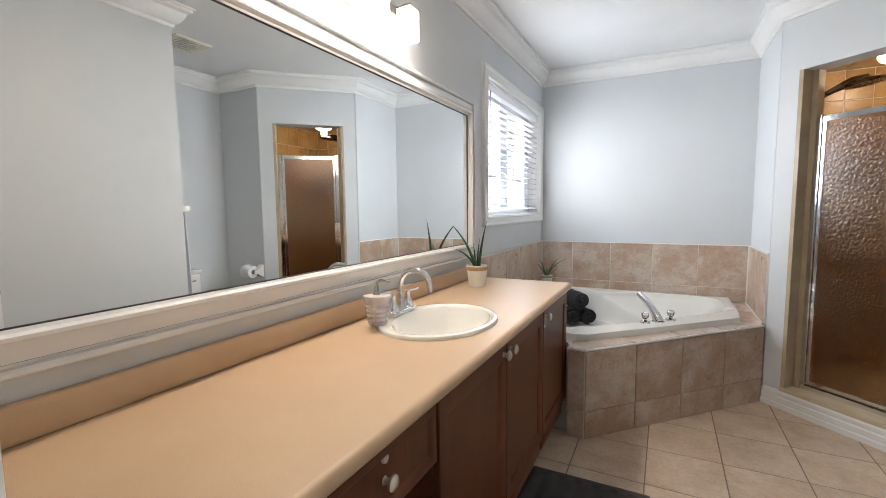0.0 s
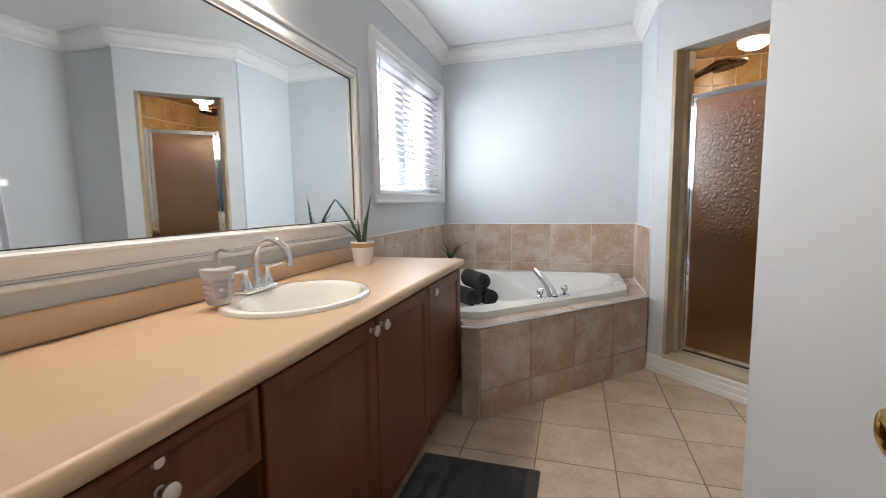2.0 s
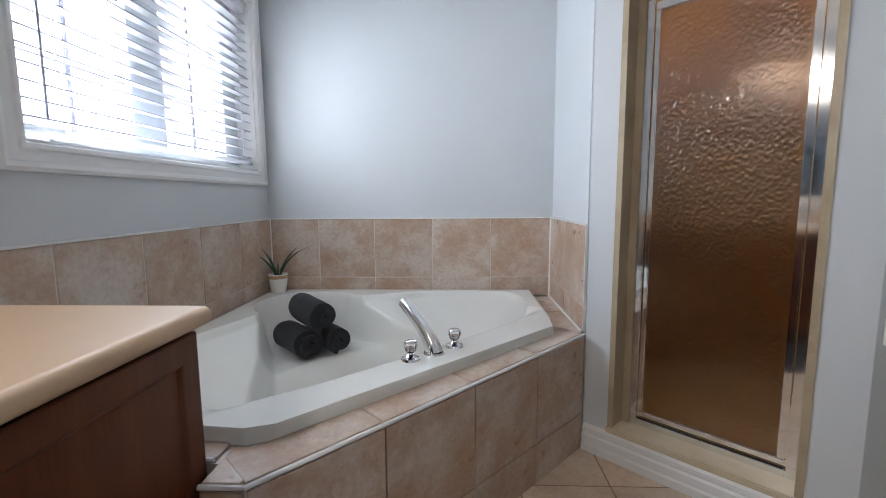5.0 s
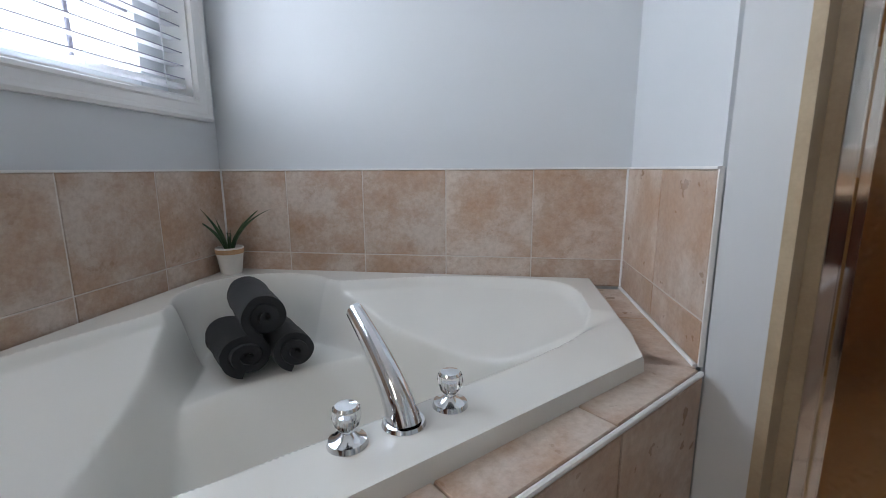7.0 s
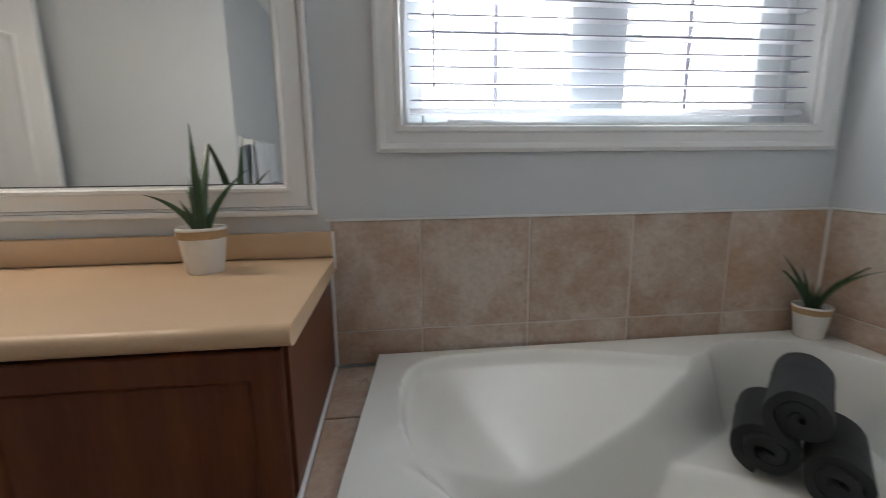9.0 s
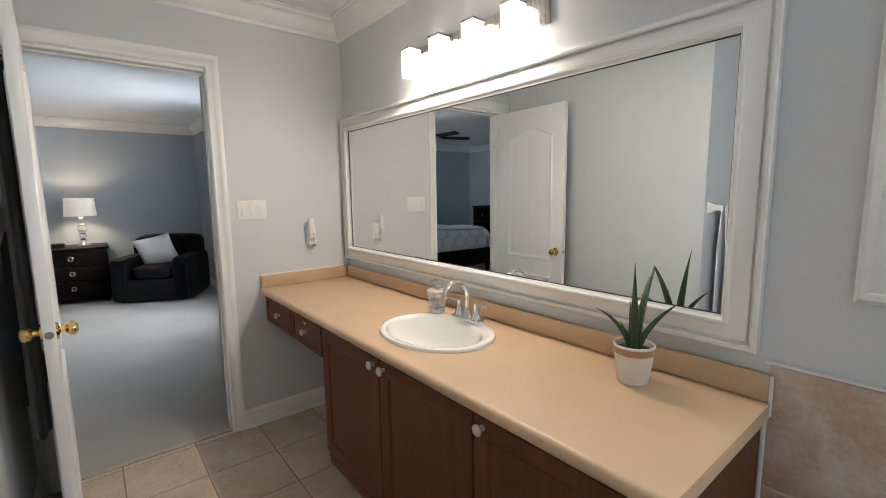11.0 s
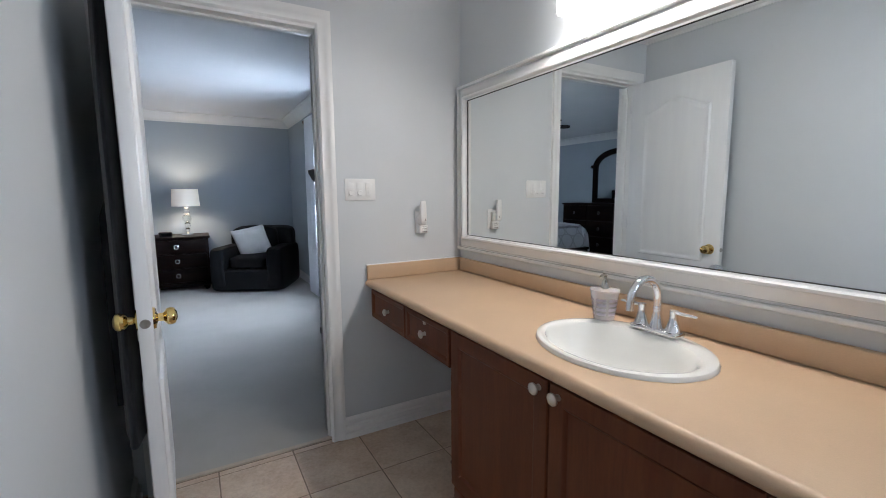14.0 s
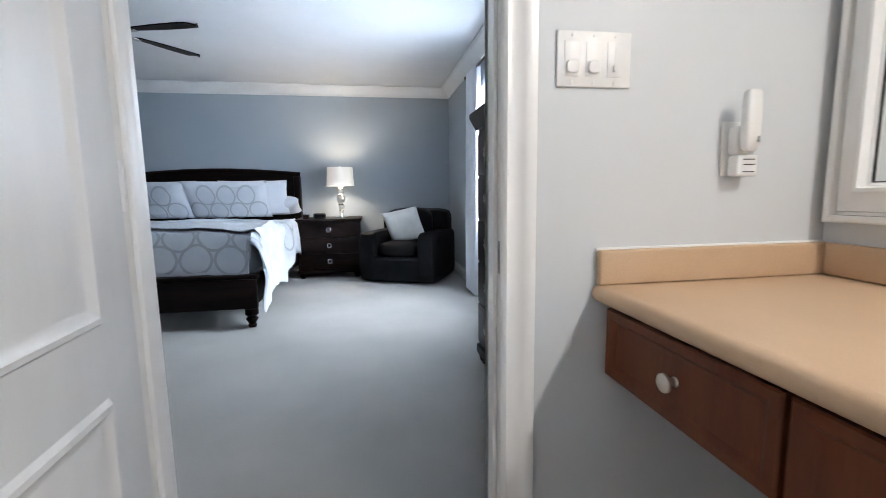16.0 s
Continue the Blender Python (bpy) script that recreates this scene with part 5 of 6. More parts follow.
part("bowl", loft([egg(0.36, 0.20, 0.22, 0.115, 0.001), egg(0.36, 0.19, 0.22, 0.105, 0.06), egg(0.40, 0.22, 0.26, 0.12, 0.17), egg(0.46, 0.30, 0.30, 0.165, 0.28), egg(0.48, 0.355, 0.30, 0.184, 0.35), egg(0.48, 0.362, 0.30, 0.188, 0.378), egg(0.48, 0.352, 0.295, 0.18, 0.386)]), M_CERAMIC, toilet)
part("seat", loft([egg(0.485, 0.352, 0.255, 0.180, 0.388), egg(0.485, 0.362, 0.26, 0.188, 0.392), egg(0.485, 0.362, 0.26, 0.188, 0.402), egg(0.485, 0.354, 0.255, 0.181, 0.406)]), M_PLASTIC, toilet)
part("lid", loft([egg(0.485, 0.352, 0.255, 0.180, 0.409), egg(0.485, 0.362, 0.26, 0.188, 0.413), egg(0.485, 0.360, 0.26, 0.187, 0.424), egg(0.485, 0.335, 0.24, 0.170, 0.431), egg(0.485, 0.20, 0.15, 0.10, 0.435)]), M_PLASTIC, toilet)
tank = part("tank", boxes(((-0.215, 0.012, 0.375), (0.215, 0.195, 0.715)), bevel=0.02, seg=3), M_CERAMIC, toilet)
part("tank_lid", boxes(((-0.225, 0.006, 0.716), (0.225, 0.205, 0.748)), bevel=0.010, seg=3), M_CERAMIC, toilet)
part("flush_lever", sweep([(0.15, 0.195, 0.66), (0.15, 0.212, 0.66), (0.09, 0.216, 0.655)], [0.008, 0.007, 0.005], 10), M_CHROME, toilet, "chrome flush lever")

tp = thing("toilet_paper_holder", pose(0, 0, 0), "white ceramic toilet paper holder on the wall", "paper holder")
TPZ = 0.702
for x, s in ((2.262, 1), (2.426, -1)):
    part("bracket", loft([[(x - 0.028, DB.y - 0.001, TPZ - 0.055), (x + 0.028, DB.y - 0.001, TPZ - 0.055), (x + 0.028, DB.y - 0.001, TPZ + 0.055), (x - 0.028, DB.y - 0.001, TPZ + 0.055)], [(x - 0.026, DB.y - 0.014, TPZ - 0.052), (x + 0.026, DB.y - 0.014, TPZ - 0.052), (x + 0.026, DB.y - 0.014, TPZ + 0.052), (x - 0.026, DB.y - 0.014, TPZ + 0.052)], [(x - 0.010, DB.y - 0.055, TPZ - 0.024), (x + 0.010, DB.y - 0.055, TPZ - 0.024), (x + 0.010, DB.y - 0.055, TPZ + 0.016), (x - 0.010, DB.y - 0.055, TPZ + 0.016)], [(x - 0.009, DB.y - 0.082, TPZ - 0.02), (x + 0.009, DB.y - 0.082, TPZ - 0.02), (x + 0.009, DB.y - 0.082, TPZ + 0.012), (x - 0.009, DB.y - 0.082, TPZ + 0.012)]]), M_CERAMIC, tp)
part("roller", sweep([(2.271, DB.y - 0.066, TPZ - 0.004), (2.417, DB.y - 0.066, TPZ - 0.004)], 0.010, 14), M_PLASTIC, tp)
roll = thing("toilet_paper_roll", pose(2.344, DB.y - 0.070, TPZ - 0.006, 0, 90, 0), "white toilet paper roll on the holder", "toilet paper")
part("paper", lathe([(0.020, -0.055), (0.054, -0.055), (0.055, -0.053), (0.055, 0.053), (0.054, 0.055), (0.020, 0.055), (0.020, -0.055)], 40), M_PAPER, roll)
part("core", lathe([(0.0195, -0.054), (0.0195, 0.054)], 24), M_DARK, roll, "dark cardboard core")

rail = thing("towel_bar", pose(0, 0, 0), "white ceramic towel bar on the alcove wall", "towel bar")
for x in (1.690, 2.235):
    part("post", loft([[(x + a * 0.030, PY + 0.001, 1.262 + b * 0.036) for a, b in ((-1, -1), (1, -1), (1, 1), (-1, 1))], [(x + a * 0.027, PY + 0.014, 1.262 + b * 0.032) for a, b in ((-1, -1), (1, -1), (1, 1), (-1, 1))], [(x + a * 0.013, PY + 0.045, 1.262 + b * 0.016) for a, b in ((-1, -1), (1, -1), (1, 1), (-1, 1))], [(x + a * 0.013, PY + 0.082, 1.262 + b * 0.016) for a, b in ((-1, -1), (1, -1), (1, 1), (-1, 1))]]), M_CERAMIC, rail)
part("bar", sweep([(1.695, PY + 0.068, 1.262), (2.230, PY + 0.068, 1.262)], 0.009, 14), M_CERAMIC, rail)


def hung_towel(x0, x1, drop, seed, stripe_at):
    tw = thing("hanging_towel", pose(0, 0, 0), "white towel with slate stripes folded over the bar", "towel", "towels on the bar")

    def fn(u, v):
        x = x0 + (x1 - x0) * u
        s = (v - 0.5) * 2
        wave = 0.006 * math.sin(9 * u + seed) + 0.004 * noise.noise(Vector((u * 4, v * 3, seed)))
        zz = 1.2745 - abs(s) * drop
        off = 0.0135 + 0.012 * min(1, abs(s) * 3)
        if abs(s) < 0.06:
            a = s / 0.06 * math.pi / 2
            return (x, PY + 0.068 + 0.0135 * math.sin(a), 1.262 + 0.0135 * math.cos(a) + 0.0005)
        return (x + 0.01 * abs(s) * math.sin(4 * s + seed), PY + 0.068 + math.copysign(off, s) + wave * abs(s), zz)
    part("cloth", grid_sheet(fn, 16, 40, 0.006), M_TOWELW, tw)
    for d, sw in stripe_at:
        part("stripe", grid_sheet(lambda u, v: tuple(Vector(fn(u, 0.5 + (d + sw * v) / drop * 0.5)) + Vector((0, 0.0075, 0))), 16, 2), M_STRIPE, tw)


hung_towel(1.735, 1.955, 0.78, 1.0, ((0.600, 0.008), (0.640, 0.008), (0.680, 0.008)))
hung_towel(1.985, 2.20, 0.82, 2.4, ((0.27, 0.008), (0.30, 0.008), (0.40, 0.065), (0.575, 0.009), (0.62, 0.009), (0.665, 0.009), (0.72, 0.035)))

M_VENT = material("cream vent plastic", (0.76, 0.72, 0.60), (0.80, 0.76, 0.65), 0.4, scale=12)
vent = thing("ceiling_vent", pose(2.10, 1.965, H - 0.001), "cream slotted exhaust vent on the ceiling", "vent")
part("vent_frame", frame_moulding(-0.13, 0.13, -0.13, 0.13, [(0.0, 0.0), (0.0, 0.012), (0.012, 0.016), (0.022, 0.010)], 0.0), M_VENT, vent, "", True, Matrix.Rotation(radians(90), 4, "Y"))
for i in range(9):
    part("slat", boxes(((-0.108, -0.104 + 0.0245 * i, -0.012), (0.108, -0.092 + 0.0245 * i, -0.004)), bevel=0.002), M_VENT, vent)

# ---- bath mat ----
bathmat = thing("bath_mat", pose(0.753, 1.50, 0.0008), "charcoal plush bath mat with ribbed bands", "bath mat")


def mat_fn(u, v):
    x, y = (u - 0.5) * 0.51, (v - 0.5) * 0.81
    e = min(0.255 - abs(x), 0.405 - abs(y))
    edge = min(1.0, max(0.0, e / 0.02)) ** 0.5
    rib = 0.0055 * math.cos(x * 2 * math.pi / 0.075) if 0.05 < e else 0.0
    return (x, y, 0.003 + edge * (0.014 + rib + 0.0015 * noise.noise(Vector((x * 40, y * 40, 0)))))


part("plush_top", grid_sheet(mat_fn, 70, 90), M_MAT, bathmat)
part("backing", boxes(((-0.255, -0.405, 0.0002), (0.255, 0.405, 0.004))), M_DARK, bathmat, "dark rubber backing", False)

# low black scale in the knee space
scale = thing("bathroom_scale", pose(0.215, 0.635, 0.0008), "flat black bathroom scale under the vanity", "scale")
part("platform", boxes(((-0.15, -0.15, 0.012), (0.15, 0.15, 0.030)), bevel=0.006, seg=3), M_DARK, scale)
for sx in (-0.12, 0.12):
    for sy in (-0.12, 0.12):
        part("foot", lathe([(0.0, 0.0), (0.018, 0.0), (0.016, 0.0125), (0.0, 0.0125)], 14), M_DARK, scale, "", True, pose(sx, sy, 0))
part("display", boxes(((0.085, -0.04, 0.0301), (0.125, 0.04, 0.0315))), M_LEATHER, scale, "dark display", False)


# ---- bedroom ----
def turned_leg(h, r):
    return lathe([(0.0, 0.0), (r * 0.55, 0.0), (r * 0.7, h * 0.12), (r * 0.5, h * 0.2), (r * 0.95, h * 0.45), (r * 0.6, h * 0.6), (r, h * 0.68), (r, h), (0.0, h)], 20)


bed = thing("bed", pose(3.0, -2.66, 0.004), "espresso wooden sleigh bed with turned legs", "bed")
# local: x across, y towards the headboard is negative
hb = bmesh.new()
n = 24
rows = []
front, back = [], []
for i in range(n + 1):
    t = i / n
    x = -1.02 + 2.04 * t
    top = 1.29 + 0.055 * math.sin(math.pi * t)
    front.append([hb.verts.new((x, -2.44 - 0.10 * max(0, (z - 0.6) / 0.7) ** 2, z)) for z in (0.10, 0.6, 0.9, 1.1, top)])
    back.append([hb.verts.new((x, -2.50 - 0.10 * max(0, (z - 0.6) / 0.7) ** 2, z)) for z in (0.10, 0.6, 0.9, 1.1, top)])
for i in range(n):
    for k in range(4):
        hb.faces.new((front[i][k], front[i + 1][k], front[i + 1][k + 1], front[i][k + 1]))
        hb.faces.new((back[i][k], back[i][k + 1], back[i + 1][k + 1], back[i + 1][k]))
    hb.faces.new((front[i][4], front[i + 1][4], back[i + 1][4], back[i][4]))
for i in (0, n):
    for k in range(4):
        hb.faces.new((front[i][k], front[i][k + 1], back[i][k + 1], back[i][k]))
part("headboard", hb, M_ESPRESSO, bed)
part("headboard_cap", sweep([(-1.04 + 2.08 * i / 20, -2.57, 1.295 + 0.055 * math.sin(math.pi * i / 20)) for i in range(21)], 0.038, 12, None, 0.8), M_ESPRESSO, bed)
for s in (-1, 1):
    part("headboard_post", boxes(((s * 1.01 - 0.04, -2.57, 0.0), (s * 1.01 + 0.04, -2.44, 1.27)), bevel=0.012), M_ESPRESSO, bed)
    part("side_rail", boxes(((s * 0.985 - 0.02, -2.44, 0.14), (s * 0.985 + 0.02, -0.04, 0.36)), bevel=0.006), M_ESPRESSO, bed)
    part("leg", turned_leg(0.15, 0.050), M_ESPRESSO, bed, "turned leg", True, pose(s * 1.0, -0.01, 0))
part("footboard", boxes(((-1.05, -0.04, 0.150), (1.05, 0.02, 0.385)), bevel=0.008), M_ESPRESSO, bed)
part("footboard_cap", boxes(((-1.07, -0.06, 0.386), (1.07, 0.04, 0.420)), bevel=0.012, seg=3), M_ESPRESSO, bed)
part("mattress", soft_box(1.90, 2.34, 0.34, 6, 8), M_LINEN, bed, "", True, pose(0, -1.24, 0.50))


def duvet_fn(u, v):
    """A thick cover: flat on top, rounded over the sides, hanging low beside the rails and tucked at the foot."""
    s = (u - 0.5) * 2
    w = 1.0
    if abs(s) < 0.72:
        x, z = s / 0.72 * w, 0.735 + 0.020 * math.cos(s * 3)
    else:
        k = (abs(s) - 0.72) / 0.28
        a = min(k / 0.25, 1.0) * math.pi / 2
        x = math.copysign(w + 0.075 * math.sin(a), s)
        z = 0.665 + 0.075 * math.cos(a) - (0.40 + 0.16 * noise.noise(Vector((v * 5, s, 4))) + 0.08 * v) * max(0.0, k - 0.25) / 0.75
    e = max(0.0, (v - 0.86) / 0.14)
    y = -2.05 + 1.965 * min(v, 0.86) / 0.86 + 0.065 * math.sin(e * math.pi / 2)
    z -= 0.315 * e ** 1.25 * (1 if abs(s) < 0.72 else 0.25)
    wob = noise.noise(Vector((x * 2.2, y * 2.2, z * 3)))
    z += 0.032 * wob + 0.018 * noise.noise(Vector((x * 6, y * 6, 1)))
    x += (0.055 * noise.noise(Vector((y * 5, z * 3, 3))) + math.copysign(0.05 * v * v, s)) * min(1.0, max(0.0, (abs(s) - 0.76) / 0.08))
    return (x, y, z)


duvet = thing("duvet", pose(3.0, -2.66, 0.004), "white duvet with a grey trellis print spread over the bed", "duvet")
part("cover", grid_sheet(duvet_fn, 90, 60, 0.02), M_LINEN, duvet)


def ogee(cx, cy, w, h, n=28):
    pts = []
    for i in range(n + 1):
        a = 2 * math.pi * i / n
        c, s = math.cos(a), math.sin(a)
        pts.append((cx + w * math.copysign(abs(c) ** 0.85, c), cy + h * math.copysign(abs(s) ** 1.25, s)))
    return pts


def ribbon(outer, inner):
    """A flat closed band between two loops, with a little body."""
    bm = bmesh.new()
    a, b = [bm.verts.new(p) for p in outer[:-1]], [bm.verts.new(p) for p in inner[:-1]]
    n = len(a)
    for i in range(n):
        j = (i + 1) % n
        bm.faces.new((a[i], a[j], b[j], b[i]))
    bmesh.ops.solidify(bm, geom=bm.faces[:], thickness=0.0012)
    return bm


def on_duvet(u, v, lift=0.004):
    p = Vector(duvet_fn(u, v))
    return p + Vector((0.006 if u > 0.9 else -0.006 if u < 0.1 else 0, 0.016 if v > 0.84 else 0.003, lift))


for j, (cv, hv) in enumerate(((0.24, 0.062), (0.33, 0.062), (0.885, 0.046), (0.955, 0.046))):
    for i in range(11):
        cu = 0.05 + 0.09 * i + (0.045 if j % 2 else 0)
        if 0.05 < cu < 0.95:
            loops = [[on_duvet(a, min(b, 0.994), 0.004 + 0.0015 * (j % 2)) for a, b in ogee(cu, cv, 0.045 * k, hv * k, 40)] for k in (1.0, 0.83)]
            part("trellis_ring", ribbon(*loops), M_GREYBED, duvet, "grey printed trellis")

M_THROW = material("grey ribbed throw", (0.58, 0.60, 0.64), (0.66, 0.68, 0.72), 0.9, scale=9, bump=0.5, fine_scale=150)
throw = thing("throw_blanket", pose(3.0, -2.66, 0.014), "grey-white ribbed throw folded across the bed", "blanket")
part("cloth", grid_sheet(lambda u, v: tuple(Vector(duvet_fn(0.04 + 0.92 * u, 0.56 + 0.28 * v)) + Vector((0, 0, 0.022 + 0.005 * math.sin(v * 80)))), 60, 60), M_THROW, throw)


def pillow_fn(w, h, th, seed):
    def fn(u, v, side):
        a, b = (u - 0.5) * 2, (v - 0.5) * 2
        t = th * max(0.0, (1 - a ** 4)) ** 0.5 * max(0.0, (1 - b ** 4)) ** 0.5
        return Vector((a * w / 2 * (1 - 0.05 * (1 - b * b)), side * t + 0.004 * noise.noise(Vector((a * 3, b * 3, seed))), b * h / 2 * (1 - 0.05 * (1 - a * a))))
    return fn


def pillow_mesh(fn):
    bm = grid_sheet(lambda u, v: fn(u, v, 1), 18, 14)
    b2 = grid_sheet(lambda u, v: fn(u, v, -1), 18, 14)
    tmp = bpy.data.meshes.new("tmp")
    b2.to_mesh(tmp)
    b2.free()
    bm.from_mesh(tmp)
    bpy.data.meshes.remove(tmp)
    bmesh.ops.remove_doubles(bm, verts=bm.verts[:], dist=0.002)
    return bm


def bed_pillow(x, y, z, w, h, tilt, yaw, trellis, seed):
    pw = thing("bed_pillow", pose(x, y, z, tilt, 0, yaw), "white pillow with a grey trellis print" if trellis else "plain white bed pillow", "pillow", "bed pillows")
    fn = pillow_fn(w, h, 0.085, seed)
    part("cover", pillow_mesh(fn), M_LINEN, pw)
    if trellis:
        for i in range(4):
            for j in range(2):
                cu, cv = 0.13 + 0.245 * i + (0.12 if j else 0), 0.30 + 0.42 * j
                if cu > 0.95:
                    continue
                loops = [[fn(min(max(a, 0.02), 0.98), min(max(b, 0.03), 0.97), 1) + Vector((0, 0.003, 0)) for a, b in ogee(cu, cv, 0.118 * k, 0.25 * k)] for k in (1.0, 0.84)]
                part("trellis_ring", ribbon(*loops), M_GREYBED, pw, "grey printed trellis")


bed_pillow(2.68, -4.58, 0.985, 0.90, 0.52, -34, 3, True, 1)
bed_pillow(3.54, -4.56, 0.985, 0.90, 0.52, -36, -4, True, 2)
bed_pillow(2.46, -4.86, 1.0, 0.80, 0.44, -14, 0, False, 3)
bed_pillow(3.50, -4.86, 1.0, 0.80, 0.44, -14, 0, False, 4)
bed_pillow(2.30, -4.98, 0.90, 0.72, 0.34, -60, 0, False, 5)


def chest(name, at, w, d, h, rows, cols, label, category, pulls=True):
    """A chest of drawers; local y = 0 is its back, the fronts face +y."""
    c = thing(name, at, label, category)
    part("body", boxes(((-w / 2, 0.01, 0.09), (w / 2, d - 0.02, h - 0.03)), bevel=0.004), M_ESPRESSO, c)
    part("top", boxes(((-w / 2 - 0.02, 0.0, h - 0.03), (w / 2 + 0.02, d + 0.012, h)), bevel=0.008, seg=3), M_ESPRESSO, c)
    part("plinth", boxes(((-w / 2 - 0.01, 0.0, 0.06), (w / 2 + 0.01, d, 0.10)), bevel=0.010), M_ESPRESSO, c)
    for sx in (-1, 1):
        for yy in (0.05, d - 0.05):
            part("foot", turned_leg(0.061, 0.045), M_ESPRESSO, c, "", True, pose(sx * (w / 2 - 0.05), yy, 0))
    rh = (h - 0.03 - 0.12) / rows
    for r in range(rows):
        for k in range(cols):
            cw = (w - 0.04) / cols
            x0 = -w / 2 + 0.02 + cw * k
            z0 = 0.115 + rh * r
            dr = part("drawer", boxes(((x0 + 0.006, d - 0.021, z0 + 0.006), (x0 + cw - 0.006, d + 0.002, z0 + rh - 0.006)), bevel=0.006), M_ESPRESSO, c)
            ring = [(x0 + cw / 2 + 0.024 * math.cos(a), d + 0.010, z0 + rh * 0.50 + 0.026 * math.sin(a)) for a in [2 * math.pi * i / 20 for i in range(21)]]
            part("ring_pull", sweep(ring, 0.0045, 8, None, 1.0, False), M_CHROME, dr, "polished ring pull")
    return c


chest("nightstand", pose(1.565, BY + 0.03, 0.004), 0.76, 0.64, 0.73, 3, 1, "espresso nightstand with three drawers and ring pulls", "nightstand")
chest("dresser", pose(BX1 - 0.02, -3.65, 0.004, 0, 0, 90), 1.90, 0.48, 1.06, 3, 3, "espresso dresser with ring pulls", "dresser")

table_lamp = thing("table_lamp", pose(1.42, -4.86, 0.7345), "lit white drum lamp on stacked crystal balls", "lamp")
part("base", lathe([(0.0, 0.0), (0.075, 0.0), (0.075, 0.012), (0.045, 0.02), (0.02, 0.045), (0.0, 0.045)], 28), M_CHROME, table_lamp)
z = 0.045
for r in (0.030, 0.040, 0.056, 0.040, 0.030):
    part("crystal_ball", lathe([(0.0, 0.0)] + [(r * math.sin(math.pi * k / 8), r - r * math.cos(math.pi * k / 8)) for k in range(1, 8)] + [(0.0, 2 * r)], 18), M_CRYSTAL, table_lamp, "clear crystal ball", True, pose(0, 0, z))
    z += 2 * r - 0.004
part("stem", lathe([(0.0, 0.0), (0.006, 0.0), (0.006, 0.18), (0.0, 0.18)], 10), M_CHROME, table_lamp, "", True, pose(0, 0, z))
part("shade", lathe([(0.172, 0.40), (0.158, 0.632), (0.1565, 0.632), (0.1705, 0.40)], 40), M_SHADE, table_lamp, "lit white drum shade")
part("finial", lathe([(0.0, 0.66), (0.008, 0.652), (0.006, 0.64), (0.008, 0.632), (0.0, 0.630)], 12), M_CHROME, table_lamp)
point_lamp("table_lamp_bulb", (1.42, -4.86, 0.7345 + 0.52), 15, (1.0, 0.82, 0.60), 0.05)

clock = thing("alarm_clock", pose(1.68, -4.72, 0.7345, 0, 0, 10), "small black alarm clock", "clock")
part("case", boxes(((-0.075, -0.05, 0.0), (0.075, 0.05, 0.065)), bevel=0.015, seg=3), M_DARK, clock)
part("face", boxes(((-0.055, 0.0505, 0.015), (0.055, 0.052, 0.05))), M_LEATHER, clock, "dark display")
cup = thing("small_box", pose(1.84, -4.72, 0.7345), "small dark trinket box", "box")
part("box_body", boxes(((-0.035, -0.03, 0.0), (0.035, 0.03, 0.045)), bevel=0.006), M_ESPRESSO, cup)
part("lid", boxes(((-0.037, -0.032, 0.0455), (0.037, 0.032, 0.058)), bevel=0.004), M_CHROME, cup)

# armchair, turned a little towards the bed
arm = thing("armchair", pose(0.60, -4.40, 0.004, 0, 0, -27), "black leather club armchair", "armchair")
part("base", soft_box(0.90, 0.86, 0.30, 8, 14), M_LEATHER, arm, "", True, pose(0, 0.0, 0.165))
for s in (-1, 1):
    part("armrest", soft_box(0.21, 0.88, 0.57, 10, 9, 0.02, s), M_LEATHER, arm, "", True, pose(s * 0.36, 0.0, 0.30))
part("backrest", soft_box(0.86, 0.25, 0.78, 10, 9, 0.03, 4), M_LEATHER, arm, "", True, pose(0, -0.33, 0.44, -8, 0, 0))
part("seat_cushion", soft_box(0.50, 0.62, 0.17, 8, 5, 0.03, 7), M_LEATHER, arm, "", True, pose(0, 0.11, 0.385))
part("back_cushion", soft_box(0.50, 0.18, 0.46, 8, 4, 0.04, 9), M_LEATHER, arm, "", True, pose(0, -0.17, 0.62, -14, 0, 0))
cush = thing("throw_pillow", pose(0.66, -4.36, 0.645, -24, 12, -20), "ivory square throw pillow leaning in the armchair", "pillow")
part("cover", pillow_mesh(pillow_fn(0.44, 0.44, 0.075, 11)), M_CUSHION, cush)

# armoire beside the window wall
armoire = thing("armoire", pose(BX0 + 0.02, -1.41, 0.004, 0, 0, -90), "tall espresso chest with a moulded cornice", "cabinet")
part("body", boxes(((-0.21, 0.0, 0.10), (0.21, 0.465, 1.38)), bevel=0.006), M_ESPRESSO, armoire)
part("cornice", loft([[(-0.23, -0.0, 1.38), (0.23, -0.0, 1.38), (0.23, 0.475, 1.38), (-0.23, 0.475, 1.38)], [(-0.245, 0.0, 1.41), (0.245, 0.0, 1.41), (0.245, 0.490, 1.41), (-0.245, 0.490, 1.41)], [(-0.27, 0.0, 1.45), (0.27, 0.0, 1.45), (0.27, 0.505, 1.45), (-0.27, 0.505, 1.45)], [(-0.27, 0.0, 1.475), (0.27, 0.0, 1.475), (0.27, 0.505, 1.475), (-0.27, 0.505, 1.475)]]), M_ESPRESSO, armoire)
part("plinth", boxes(((-0.225, 0.0, 0.06), (0.225, 0.48, 0.12)), bevel=0.012), M_ESPRESSO, armoire)
